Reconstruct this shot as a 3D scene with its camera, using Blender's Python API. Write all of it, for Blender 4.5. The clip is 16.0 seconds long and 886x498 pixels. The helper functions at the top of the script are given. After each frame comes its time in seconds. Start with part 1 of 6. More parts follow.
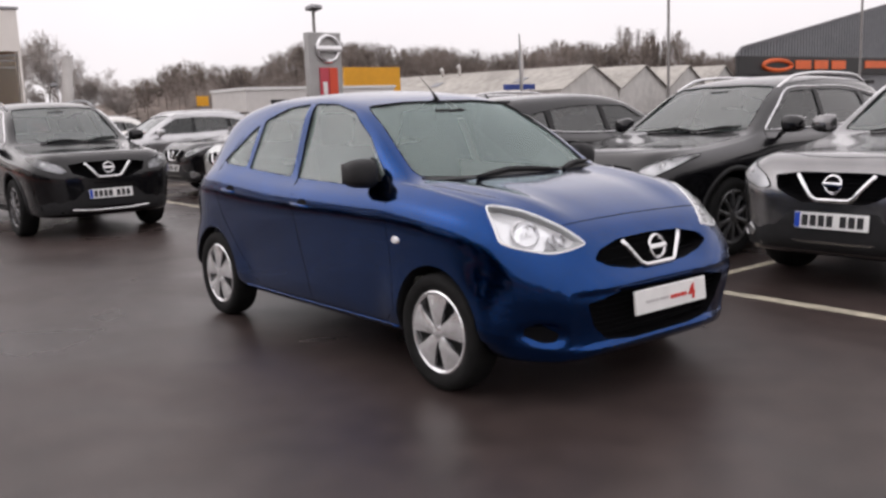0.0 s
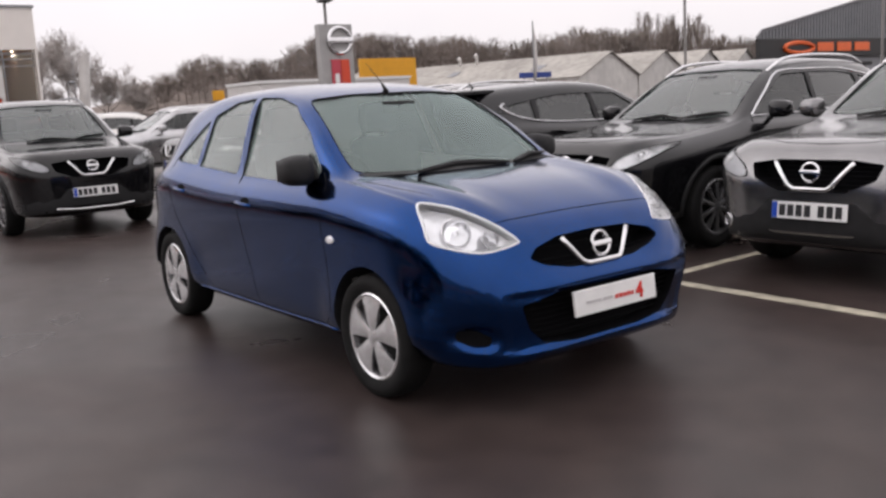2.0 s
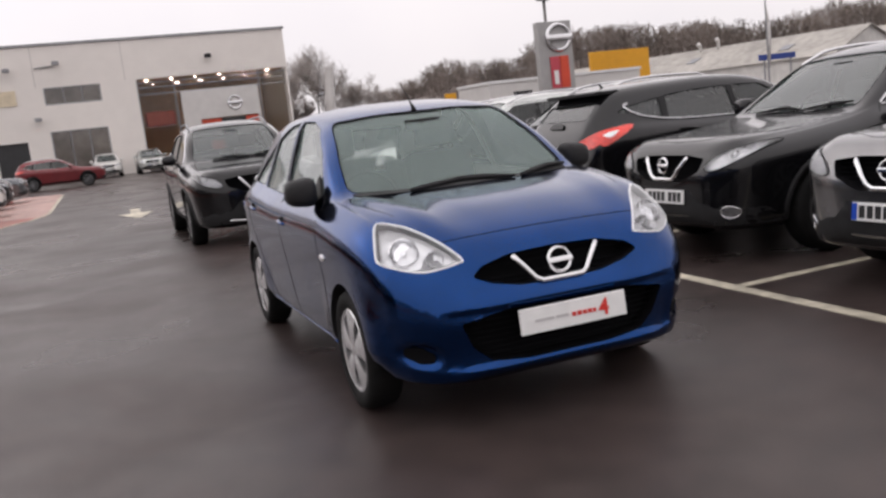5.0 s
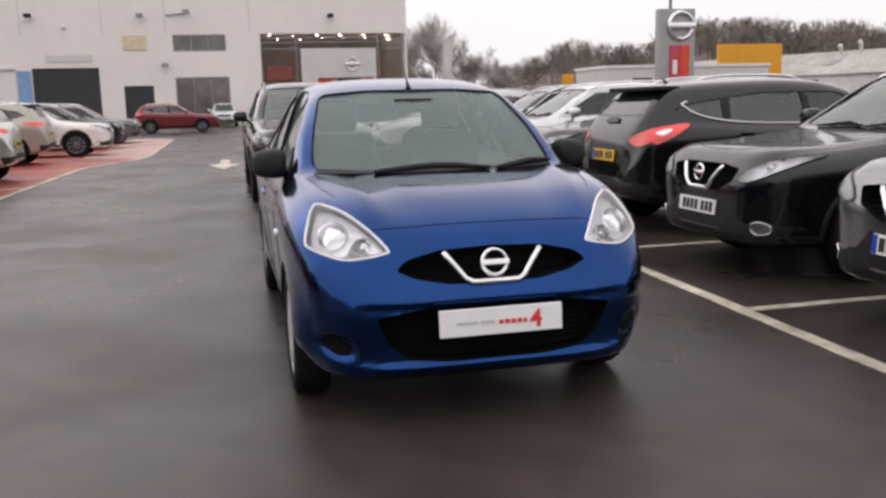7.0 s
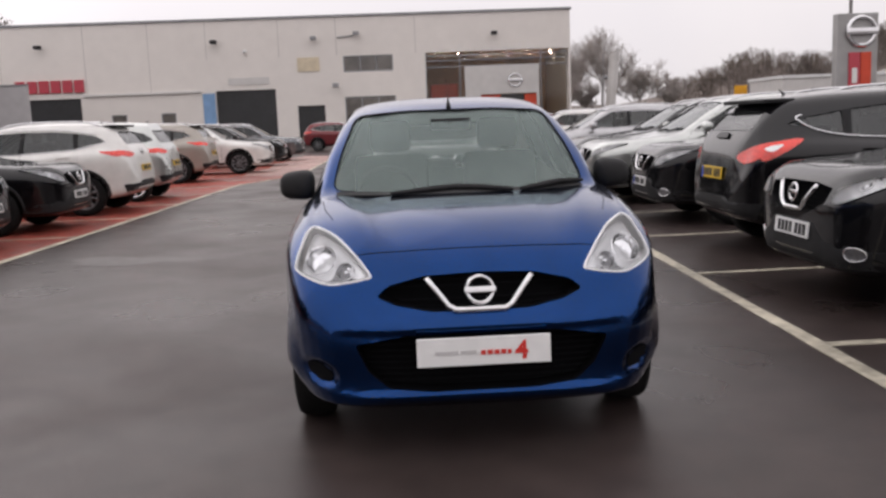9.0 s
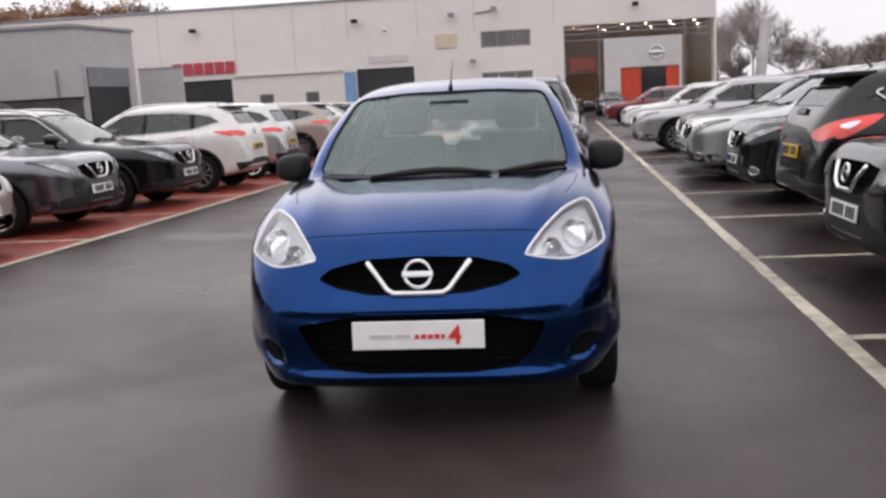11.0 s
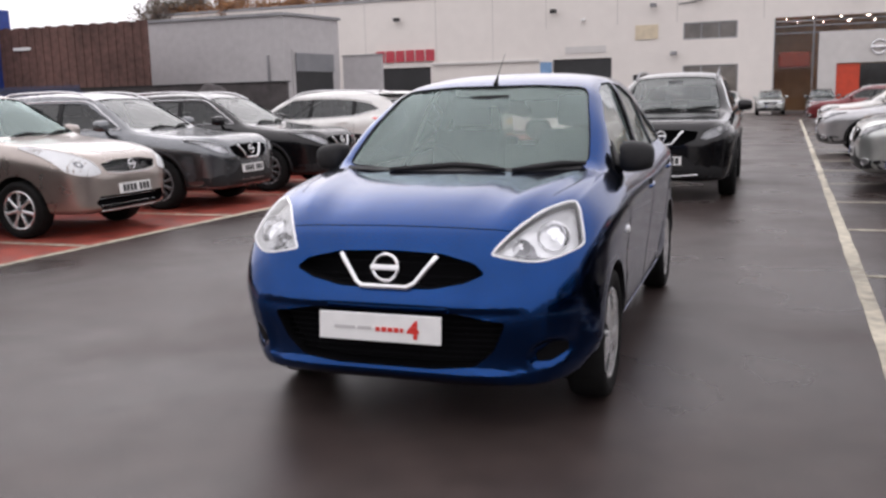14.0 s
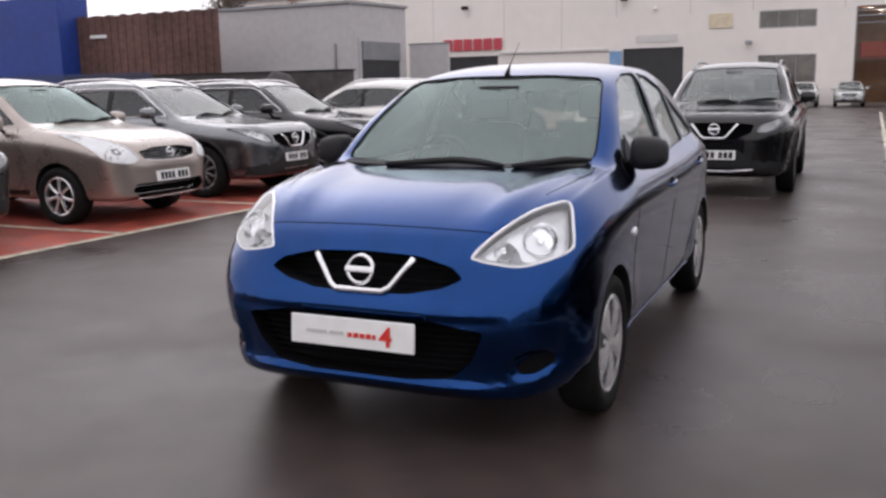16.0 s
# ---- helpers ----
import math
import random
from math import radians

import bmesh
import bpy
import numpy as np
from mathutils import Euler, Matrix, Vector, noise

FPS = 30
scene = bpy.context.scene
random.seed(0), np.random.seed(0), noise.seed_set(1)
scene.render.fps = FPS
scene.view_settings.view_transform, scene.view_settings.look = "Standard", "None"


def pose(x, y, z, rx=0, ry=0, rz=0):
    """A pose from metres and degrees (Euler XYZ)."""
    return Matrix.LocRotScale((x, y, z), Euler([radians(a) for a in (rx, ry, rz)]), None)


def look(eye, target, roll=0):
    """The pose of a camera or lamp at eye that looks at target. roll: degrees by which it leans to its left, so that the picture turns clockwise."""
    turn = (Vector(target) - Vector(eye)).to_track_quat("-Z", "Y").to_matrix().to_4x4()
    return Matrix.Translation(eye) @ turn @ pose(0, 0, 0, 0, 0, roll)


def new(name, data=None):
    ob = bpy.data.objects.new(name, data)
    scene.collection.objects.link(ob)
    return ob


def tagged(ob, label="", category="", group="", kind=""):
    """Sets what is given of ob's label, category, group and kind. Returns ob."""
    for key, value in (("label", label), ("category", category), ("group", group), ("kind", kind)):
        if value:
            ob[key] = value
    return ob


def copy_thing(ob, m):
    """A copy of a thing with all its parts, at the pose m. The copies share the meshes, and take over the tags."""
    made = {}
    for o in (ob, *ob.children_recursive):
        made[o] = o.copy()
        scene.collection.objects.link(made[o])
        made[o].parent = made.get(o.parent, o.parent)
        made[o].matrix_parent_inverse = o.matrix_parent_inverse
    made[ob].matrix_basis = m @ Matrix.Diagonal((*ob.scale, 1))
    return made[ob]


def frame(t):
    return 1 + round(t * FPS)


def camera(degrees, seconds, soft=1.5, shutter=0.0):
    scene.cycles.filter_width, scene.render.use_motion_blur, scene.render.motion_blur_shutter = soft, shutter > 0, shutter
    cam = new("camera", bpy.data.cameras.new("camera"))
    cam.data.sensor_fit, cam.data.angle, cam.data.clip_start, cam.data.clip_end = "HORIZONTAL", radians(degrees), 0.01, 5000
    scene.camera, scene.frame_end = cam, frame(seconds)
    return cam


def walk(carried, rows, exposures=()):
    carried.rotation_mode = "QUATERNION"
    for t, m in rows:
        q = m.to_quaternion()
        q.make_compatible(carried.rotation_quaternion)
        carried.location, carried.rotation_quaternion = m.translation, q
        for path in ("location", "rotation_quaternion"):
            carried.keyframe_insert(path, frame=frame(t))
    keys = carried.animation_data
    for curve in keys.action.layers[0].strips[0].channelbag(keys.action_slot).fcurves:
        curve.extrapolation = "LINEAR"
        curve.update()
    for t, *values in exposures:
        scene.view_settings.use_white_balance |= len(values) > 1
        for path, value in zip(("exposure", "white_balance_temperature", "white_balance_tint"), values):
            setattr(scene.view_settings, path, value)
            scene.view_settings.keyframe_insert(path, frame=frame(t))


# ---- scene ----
cam = camera(53.0, 16.0, soft=2.7)
PATH = [
    (0, (-3.342, -3.298, 1.342), (-2.118, -1.747, 1.036), -2.2),
    (0.5, (-3.278, -3.356, 1.344), (-2.064, -1.795, 1.044), -2.7),
    (1, (-3.188, -3.362, 1.338), (-1.973, -1.799, 1.051), -2.6),
    (1.5, (-3.04, -3.318, 1.326), (-1.827, -1.755, 1.031), -2.7),
    (2, (-2.888, -3.381, 1.334), (-1.707, -1.8, 1.008), -3.3),
    (2.5, (-2.729, -3.623, 1.344), (-1.626, -1.982, 1.044), -3.6),
    (3, (-2.557, -3.634, 1.321), (-1.513, -1.958, 1.002), -3.4),
    (3.5, (-2.406, -3.702, 1.346), (-1.437, -1.982, 1.022), -1.2),
    (4, (-2.231, -3.87, 1.346), (-1.369, -2.089, 1.055), -3.1),
    (6.5, (-1.228, -4.139, 1.336), (-0.695, -2.234, 1.042), -3.8),
    (7, (-1.057, -4.119, 1.335), (-0.588, -2.202, 1.007), -1.4),
    (7.5, (-0.863, -4.147, 1.338), (-0.466, -2.214, 1.017), -3.0),
    (8, (-0.621, -4.254, 1.345), (-0.394, -2.289, 1.053), -2.7),
    (8.5, (-0.449, -4.111, 1.335), (-0.31, -2.135, 1.057), -2.2),
    (11, (0.516, -4.09, 1.337), (0.28, -2.13, 1.015), -3.0),
    (11.5, (0.789, -4.166, 1.346), (0.398, -2.228, 1.043), -2.7),
    (12, (0.912, -4.129, 1.337), (0.468, -2.201, 1.043), -2.4),
    (12.5, (1.009, -4.055, 1.328), (0.516, -2.143, 1.009), -0.5),
    (13, (1.091, -3.961, 1.325), (0.556, -2.065, 0.98), -1.0),
    (13.5, (1.293, -3.967, 1.333), (0.662, -2.098, 1.008), -0.7),
    (14, (1.391, -3.888, 1.327), (0.727, -2.03, 1.0), -1.4),
    (14.5, (1.429, -3.763, 1.309), (0.719, -1.927, 0.959), -0.7),
    (15, (1.462, -3.677, 1.317), (0.746, -1.843, 0.966), 0.2),
    (15.5, (1.536, -3.589, 1.322), (0.811, -1.756, 0.982), -0.6),
    (16, (1.619, -3.538, 1.329), (0.814, -1.74, 0.981), -1.0),
]
walk(cam, [(t, look(eye, target, roll)) for t, eye, target, roll in PATH], exposures=[(0, 0.38, 6500, 15), (2.0, 0.36, 6500, 15), (3.0, 0.26, 6500, 15), (3.5, 0.44, 6500, 15), (4.0, 0.28, 6500, 15), (6.5, 0.27, 6500, 15), (7.0, 0.40, 6500, 15), (7.55, 0.46, 6500, 15), (8.0, 0.12, 6500, 15), (9.2, 0.18, 6500, 15), (11, 0.36, 6330, 15), (11.5, 0.42, 6330, 15), (12, 0.30, 6330, 15), (12.8, 0.36, 6330, 15), (14, 0.45, 6330, 15), (15, 0.34, 6300, 15), (16, 0.38, 6300, 15)])

# ---------------- world and light ----------------
world = bpy.data.worlds.new("overcast_sky")
scene.world = world
world.use_nodes = True
wn, wl = world.node_tree.nodes, world.node_tree.links
sky = wn.new("ShaderNodeTexSky")
sky.sky_type, sky.sun_disc = "NISHITA", False
sky.sun_elevation, sky.sun_rotation = radians(34), radians(318)
sky.dust_density, sky.air_density, sky.ozone_density = 4.0, 1.0, 1.0
grey = wn.new("ShaderNodeHueSaturation")
grey.inputs["Saturation"].default_value = 0.10
cloud = wn.new("ShaderNodeTexNoise")
cloud.inputs["Scale"].default_value, cloud.inputs["Detail"].default_value = 2.2, 6
ramp = wn.new("ShaderNodeValToRGB")
ramp.color_ramp.elements[0].position, ramp.color_ramp.elements[0].color = 0.3, (0.86, 0.86, 0.88, 1)
ramp.color_ramp.elements[1].position, ramp.color_ramp.elements[1].color = 0.75, (1.0, 0.985, 0.97, 1)
veil = wn.new("ShaderNodeMix")
veil.data_type, veil.blend_type = "RGBA", "MULTIPLY"
veil.inputs["Factor"].default_value = 1.0
lift = wn.new("ShaderNodeMix")
lift.data_type = "RGBA"
lift.inputs["Factor"].default_value = 0.87
lift.inputs["B"].default_value = (8.3, 8.1, 8.05, 1)
wl.new(sky.outputs[0], grey.inputs["Color"])
wl.new(grey.outputs[0], lift.inputs["A"])
wl.new(cloud.outputs["Fac"], ramp.inputs[0])
wl.new(lift.outputs["Result"], veil.inputs["A"])
wl.new(ramp.outputs[0], veil.inputs["B"])
# an overcast sky grows brighter from the horizon to the zenith
way, up, rise, dome = wn.new("ShaderNodeTexCoord"), wn.new("ShaderNodeSeparateXYZ"), wn.new("ShaderNodeMapRange"), wn.new("ShaderNodeVectorMath")
rise.inputs["From Max"].default_value = 0.8
rise.inputs["To Min"].default_value, rise.inputs["To Max"].default_value = 0.83, 1.26
dome.operation = "SCALE"
wl.new(way.outputs["Generated"], up.inputs[0])
wl.new(up.outputs["Z"], rise.inputs["Value"])
wl.new(veil.outputs["Result"], dome.inputs[0])
wl.new(rise.outputs[0], dome.inputs["Scale"])
wl.new(dome.outputs[0], wn["Background"].inputs["Color"])
wn["Background"].inputs["Strength"].default_value = 0.125

sun = new("sun", bpy.data.lights.new("sun", "SUN"))
sun.data.energy, sun.data.angle, sun.data.color = 0.22, radians(75), (1.0, 0.96, 0.92)
sun.matrix_world = look((-16.7, 18.6, 16.9), (0, 0, 0))


# ---------------- materials ----------------
def material(name, base, rough=0.5, metal=0.0, vary=0.0, grain=8.0, bump=0.0, bump_scale=60.0, coat=0.0,
             second=None, rough_vary=0.0, spec=0.5, coat_rough=0.05):
    """A surface with variation at two scales, fine relief and, if asked for, a second tone."""
    m = bpy.data.materials.new(name)
    m.use_nodes = True
    n, l = m.node_tree.nodes, m.node_tree.links
    b = n["Principled BSDF"]
    b.inputs["Base Color"].default_value = (*base, 1)
    b.inputs["Roughness"].default_value, b.inputs["Metallic"].default_value = rough, metal
    b.inputs["Coat Weight"].default_value, b.inputs["Coat Roughness"].default_value = coat, coat_rough
    b.inputs["Specular IOR Level"].default_value = spec
    if vary or second or rough_vary or bump:
        co = n.new("ShaderNodeTexCoord")
        big, fine = n.new("ShaderNodeTexNoise"), n.new("ShaderNodeTexNoise")
        for t, s, d in ((big, grain * 0.12, 4), (fine, grain, 8)):
            t.inputs["Scale"].default_value, t.inputs["Detail"].default_value = s, d
            l.new(co.outputs["Object"], t.inputs["Vector"])
        add = n.new("ShaderNodeMath")
        add.operation = "ADD"
        l.new(big.outputs["Fac"], add.inputs[0]), l.new(fine.outputs["Fac"], add.inputs[1])
        if vary or second:
            r = n.new("ShaderNodeValToRGB")
            dark = tuple(c * (1 - vary) for c in base)
            light = second or tuple(min(1, c * (1 + vary)) for c in base)
            r.color_ramp.elements[0].position, r.color_ramp.elements[0].color = 0.38, (*dark, 1)
            r.color_ramp.elements[1].position, r.color_ramp.elements[1].color = 0.64, (*light, 1)
            half = n.new("ShaderNodeMath")
            half.operation = "MULTIPLY"
            half.inputs[1].default_value = 0.5
            l.new(add.outputs[0], half.inputs[0]), l.new(half.outputs[0], r.inputs[0])
            l.new(r.outputs[0], b.inputs["Base Color"])
        if rough_vary:
            mr = n.new("ShaderNodeMapRange")
            mr.inputs["From Min"].default_value, mr.inputs["From Max"].default_value = 0.7, 1.3
            mr.inputs["To Min"].default_value, mr.inputs["To Max"].default_value = max(0.02, rough - rough_vary), min(1, rough + rough_vary)
            l.new(add.outputs[0], mr.inputs["Value"]), l.new(mr.outputs[0], b.inputs["Roughness"])
        if bump:
            bn, bt = n.new("ShaderNodeBump"), n.new("ShaderNodeTexNoise")
            bt.inputs["Scale"].default_value, bt.inputs["Detail"].default_value = bump_scale, 6
            l.new(co.outputs["Object"], bt.inputs["Vector"])
            bn.inputs["Strength"].default_value, bn.inputs["Distance"].default_value = bump, 0.01
            l.new(bt.outputs["Fac"], bn.inputs["Height"]), l.new(bn.outputs[0], b.inputs["Normal"])
    return m


def paint(name, base, metal=0.35, rough=0.30, coat=0.75, spec=0.5):
    """Metallic car paint with flakes under a clear coat, slightly dirty."""
    m = material(name, base, rough, metal, vary=0.10, grain=5, rough_vary=0.05, coat=0.75, coat_rough=0.04, spec=spec)
    n, l = m.node_tree.nodes, m.node_tree.links
    co, fl = n.new("ShaderNodeTexCoord"), n.new("ShaderNodeTexVoronoi")
    fl.inputs["Scale"].default_value = 900
    bn = n.new("ShaderNodeBump")
    bn.inputs["Strength"].default_value, bn.inputs["Distance"].default_value = 0.02, 0.001
    l.new(co.outputs["Object"], fl.inputs["Vector"]), l.new(fl.outputs["Distance"], bn.inputs["Height"])
    l.new(bn.outputs[0], n["Principled BSDF"].inputs["Normal"])
    n["Principled BSDF"].inputs["Coat Weight"].default_value = coat
    return m


def pane(name, tint, gloss=0.03, ior=1.52, film=0.0, sheen=(1, 1, 1)):
    """A thin pane: it lets light straight through, tinted, and mirrors more towards grazing; film: a pale haze painted
    in for sky glare and daylight seen through.
    """
    m = bpy.data.materials.new(name)
    m.use_nodes = True
    n, l = m.node_tree.nodes, m.node_tree.links
    n.remove(n["Principled BSDF"])
    tr, gl, mx, fr = (n.new("ShaderNode" + k) for k in ("BsdfTransparent", "BsdfGlossy", "MixShader", "Fresnel"))
    tr.inputs[0].default_value = (*tint, 1)
    gl.inputs["Roughness"].default_value, gl.inputs["Color"].default_value = gloss, (*sheen, 1)
    fr.inputs["IOR"].default_value = ior
    l.new(fr.outputs[0], mx.inputs[0]), l.new(gl.outputs[0], mx.inputs[2])
    under = tr
    if film:
        df, m2, no = n.new("ShaderNodeBsdfDiffuse"), n.new("ShaderNodeMixShader"), n.new("ShaderNodeTexNoise")
        mr = n.new("ShaderNodeMapRange")
        no.inputs["Scale"].default_value, no.inputs["Detail"].default_value = 2.2, 2
        mr.inputs["To Min"].default_value, mr.inputs["To Max"].default_value = film * 0.7, film * 1.3
        df.inputs["Color"].default_value = (0.68, 0.84, 0.81, 1)
        l.new(no.outputs["Fac"], mr.inputs["Value"]), l.new(mr.outputs[0], m2.inputs[0])
        l.new(tr.outputs[0], m2.inputs[1]), l.new(df.outputs[0], m2.inputs[2])
        under = m2
    l.new(under.outputs[0], mx.inputs[1])
    l.new(mx.outputs[0], n["Material Output"].inputs[0])
    return m


BLUE = paint("blue_metallic_paint", (0.0003, 0.034, 0.150), 1.0, 0.13, 0.4)
BLACKP = paint("black_metallic_paint", (0.005, 0.005, 0.006), 0.1, 0.22, 0.8, 0.12)
GUN = paint("gunmetal_paint", (0.20, 0.197, 0.20), 0.9, 0.22)
PALEGREY = paint("pale_grey_paint", (0.46, 0.46, 0.47), 0.8, 0.3)
GREYP = paint("dark_grey_paint", (0.17, 0.178, 0.188), 0.9, 0.25)
SILVER = paint("silver_paint", (0.55, 0.57, 0.55), 0.8, 0.3)
BEIGE = paint("beige_bronze_paint", (0.37, 0.325, 0.295), 0.75, 0.30)
WHITEP = paint("white_paint", (0.74, 0.73, 0.70), 0.0, 0.4)
REDP = paint("dark_red_paint", (0.16, 0.012, 0.016), 0.3, 0.35)
TANP = paint("tan_paint", (0.36, 0.33, 0.29), 0.4, 0.4)
PLASTIC = material("black_trim_plastic", (0.014, 0.014, 0.015), 0.6, vary=0.25, grain=20, bump=0.15, bump_scale=400, spec=0.3)
GLOSSBLACK = material("gloss_black_plastic", (0.006, 0.006, 0.007), 0.3, vary=0.2, grain=10, spec=0.25)
RUBBER = material("tyre_rubber", (0.008, 0.008, 0.008), 0.8, vary=0.35, grain=18, bump=0.3, bump_scale=120, spec=0.2)
SEAM = material("shut_line", (0.004, 0.004, 0.005), 0.8, spec=0.1)
CHROME = material("chrome", (0.72, 0.72, 0.73), 0.12, 1.0, vary=0.06, grain=12)
ALLOY = material("silver_wheel_paint", (0.84, 0.84, 0.85), 0.2, 0.75, vary=0.15, grain=15, rough_vary=0.08)
DARKALLOY = material("dark_wheel_paint", (0.16, 0.16, 0.165), 0.3, 0.7, vary=0.15, grain=15, rough_vary=0.08)
# near-white paint imitates the sky mirrored in lamp rims and bowls
LAMPWHITE = material("white_for_mirrored_sky", (0.92, 0.92, 0.92), 0.28, 0.1, vary=0.05, grain=20, coat=0.6)
LAMPGREY = material("grey_lamp_reflector", (0.30, 0.30, 0.31), 0.2, 0.7, vary=0.3, grain=30, bump=0.3, bump_scale=45)
LAMPMID = material("shaded_lamp_reflector", (0.70, 0.70, 0.71), 0.16, 0.6, vary=0.3, grain=16, bump=0.15, bump_scale=18)
SHEDWALL = material("pale_shed_gable", (0.66, 0.64, 0.61), 0.8, vary=0.15, grain=1.0)
REFLECTOR = material("lamp_reflector", (0.90, 0.90, 0.91), 0.2, 0.2, vary=0.10, grain=26, bump=0.35, bump_scale=40)
BOWL = material("silvered_lamp_bowl", (0.93, 0.93, 0.94), 0.08, 1.0, vary=0.05, grain=22, bump=0.25, bump_scale=24)
HOUSING = material("bright_lamp_housing", (0.92, 0.92, 0.93), 0.14, 0.45, vary=0.06, grain=18, bump=0.6, bump_scale=14)
FABRIC = material("grey_seat_cloth", (0.04, 0.042, 0.044), 0.9, vary=0.25, grain=14, bump=0.1, bump_scale=40)
TRIMGREY = material("interior_trim", (0.03, 0.031, 0.033), 0.7, vary=0.2, grain=12, bump=0.08, bump_scale=30)
LINING = material("pale_headlining", (0.62, 0.62, 0.58), 0.9, vary=0.1, grain=10)
GLASS = pane("clear_glass", (0.72, 0.80, 0.80), 0.05, 1.75, 0.07)
# the film of the next two paints in sky glare and daylight behind
GLAREGLASS = pane("green_glass_with_painted_glare", (0.92, 0.98, 0.96), 0.03, 1.5, 0.105, (0.84, 1.0, 0.97))
SIDEGLASS = pane("side_glass_with_painted_glare", (0.95, 0.97, 0.94), 0.04, 1.5, 0.19)
LENS = pane("lamp_lens", (0.93, 0.94, 0.95))
TINTED = pane("tinted_glass", (0.25, 0.27, 0.27), 0.04, 1.7, 0.02)
REDLENS = material("red_lamp_lens", (0.86, 0.040, 0.022), 0.12, vary=0.25, grain=30, coat=1.0)
DIMGLASS = pane("dim_side_glass", (0.24, 0.26, 0.26), 0.04, 1.55, 0.015)
PANES = (DIMGLASS, GLASS, GLAREGLASS, SIDEGLASS, LENS, TINTED)
PLATEW = material("white_plate", (0.78, 0.78, 0.77), 0.35, vary=0.05, grain=14)
PLATEY = material("yellow_plate", (0.72, 0.46, 0.03), 0.35, vary=0.08, grain=14)
PLATEBLUE = material("plate_blue_band", (0.01, 0.06, 0.42), 0.35)
INK = material("dark_lettering", (0.012, 0.012, 0.013), 0.5)
REDINK = material("red_lettering", (0.62, 0.03, 0.02), 0.5)
GREYINK = material("pale_grey_lettering", (0.52, 0.51, 0.51), 0.5)
LINEPAINT = material("worn_white_line_paint", (0.46, 0.42, 0.33), 0.6, vary=0.45, grain=9, bump=0.3, bump_scale=200)
REDLANE = material("red_bay_coating", (0.27, 0.050, 0.032), 0.55, vary=0.55, grain=5, rough_vary=0.2, bump=0.4, bump_scale=150)
RENDERW = material("cream_cladding", (0.81, 0.765, 0.72), 0.6, vary=0.03, grain=1.2, bump=0.06, bump_scale=30)
RENDERG = material("grey_blockwork_paint", (0.475, 0.46, 0.462), 0.75, vary=0.08, grain=2.2, bump=0.08, bump_scale=22)
SHUTTER = material("dark_shutter", (0.035, 0.036, 0.038), 0.5, vary=0.2, grain=6)
DARKGLASS = material("dark_shop_glass", (0.02, 0.022, 0.024), 0.06, vary=0.3, grain=2, spec=0.6)
REDPANEL = material("orange_red_panel", (0.62, 0.065, 0.025), 0.45, vary=0.12, grain=3)
SIGNRED = material("red_sign_face", (0.52, 0.06, 0.085), 0.4, vary=0.06, grain=4)
STEEL = material("galvanised_steel", (0.30, 0.30, 0.31), 0.45, 0.7, vary=0.18, grain=9, rough_vary=0.12)
CLAD = material("grey_corrugated_cladding", (0.23, 0.235, 0.25), 0.5, 0.2, vary=0.12, grain=1.5)
ROOFING = material("weathered_cement_roof", (0.36, 0.34, 0.31), 0.85, vary=0.25, grain=1.2, bump=0.2, bump_scale=8)
YELLOW = material("yellow_orange_hoarding", (0.72, 0.34, 0.012), 0.5, vary=0.06, grain=2)
BLUETARP = material("blue_tarpaulin", (0.018, 0.05, 0.27), 0.5, vary=0.18, grain=2, bump=0.2, bump_scale=6)
RUST = material("rusty_brown_sheet", (0.115, 0.060, 0.050), 0.8, vary=0.4, grain=3, bump=0.3, bump_scale=12)
DARKWALL = material("sooty_dark_wall", (0.062, 0.055, 0.055), 0.85, vary=0.35, grain=2, bump=0.3, bump_scale=14)
BARK = material("bare_twigs", (0.26, 0.225, 0.205), 0.95, vary=0.4, grain=4)
BARKFAR = material("hill_twigs", (0.185, 0.155, 0.137), 1.0, vary=0.45, grain=0.6)


def asphalt():
    """Old damp asphalt: wet sheen that comes and goes, dry paler patches, fine chippings."""
    m = material("damp_asphalt", (0.044, 0.0325, 0.030), 0.5, vary=0.27, grain=4.5, rough_vary=0.22, bump=0.18, bump_scale=200, spec=0.25)
    n, l = m.node_tree.nodes, m.node_tree.links
    b = n["Principled BSDF"]
    co, wet = n.new("ShaderNodeTexCoord"), n.new("ShaderNodeTexNoise")
    wet.inputs["Scale"].default_value, wet.inputs["Detail"].default_value, wet.inputs["Distortion"].default_value = 0.55, 6, 0.3
    l.new(co.outputs["Object"], wet.inputs["Vector"])
    mr = n.new("ShaderNodeMapRange")
    mr.inputs["From Min"].default_value, mr.inputs["From Max"].default_value = 0.36, 0.66
    mr.inputs["To Min"].default_value, mr.inputs["To Max"].default_value = 0.24, 0.48
    l.new(wet.outputs["Fac"], mr.inputs["Value"]), l.new(mr.outputs[0], b.inputs["Roughness"])
    return m


ASPHALT = asphalt()


# ---------------- building blocks ----------------
def part(name, bm, mat, parent=None, label="", smooth=False, sharp=38):
    """Links a bmesh as one mesh object; vertices are in the parent's space."""
    me = bpy.data.meshes.new(name)
    if smooth:
        lim = radians(sharp)
        for fc in bm.faces:
            fc.smooth = True
        for e in bm.edges:
            e.smooth = not (len(e.link_faces) == 2 and e.calc_face_angle(0) > lim)
    bm.to_mesh(me)
    bm.free()
    for m in (mat if isinstance(mat, (list, tuple)) else (mat,)):
        me.materials.append(m)
    ob = new(name, me)
    ob.parent = parent
    if mat in PANES:
        ob.visible_shadow = False
    return tagged(ob, label)


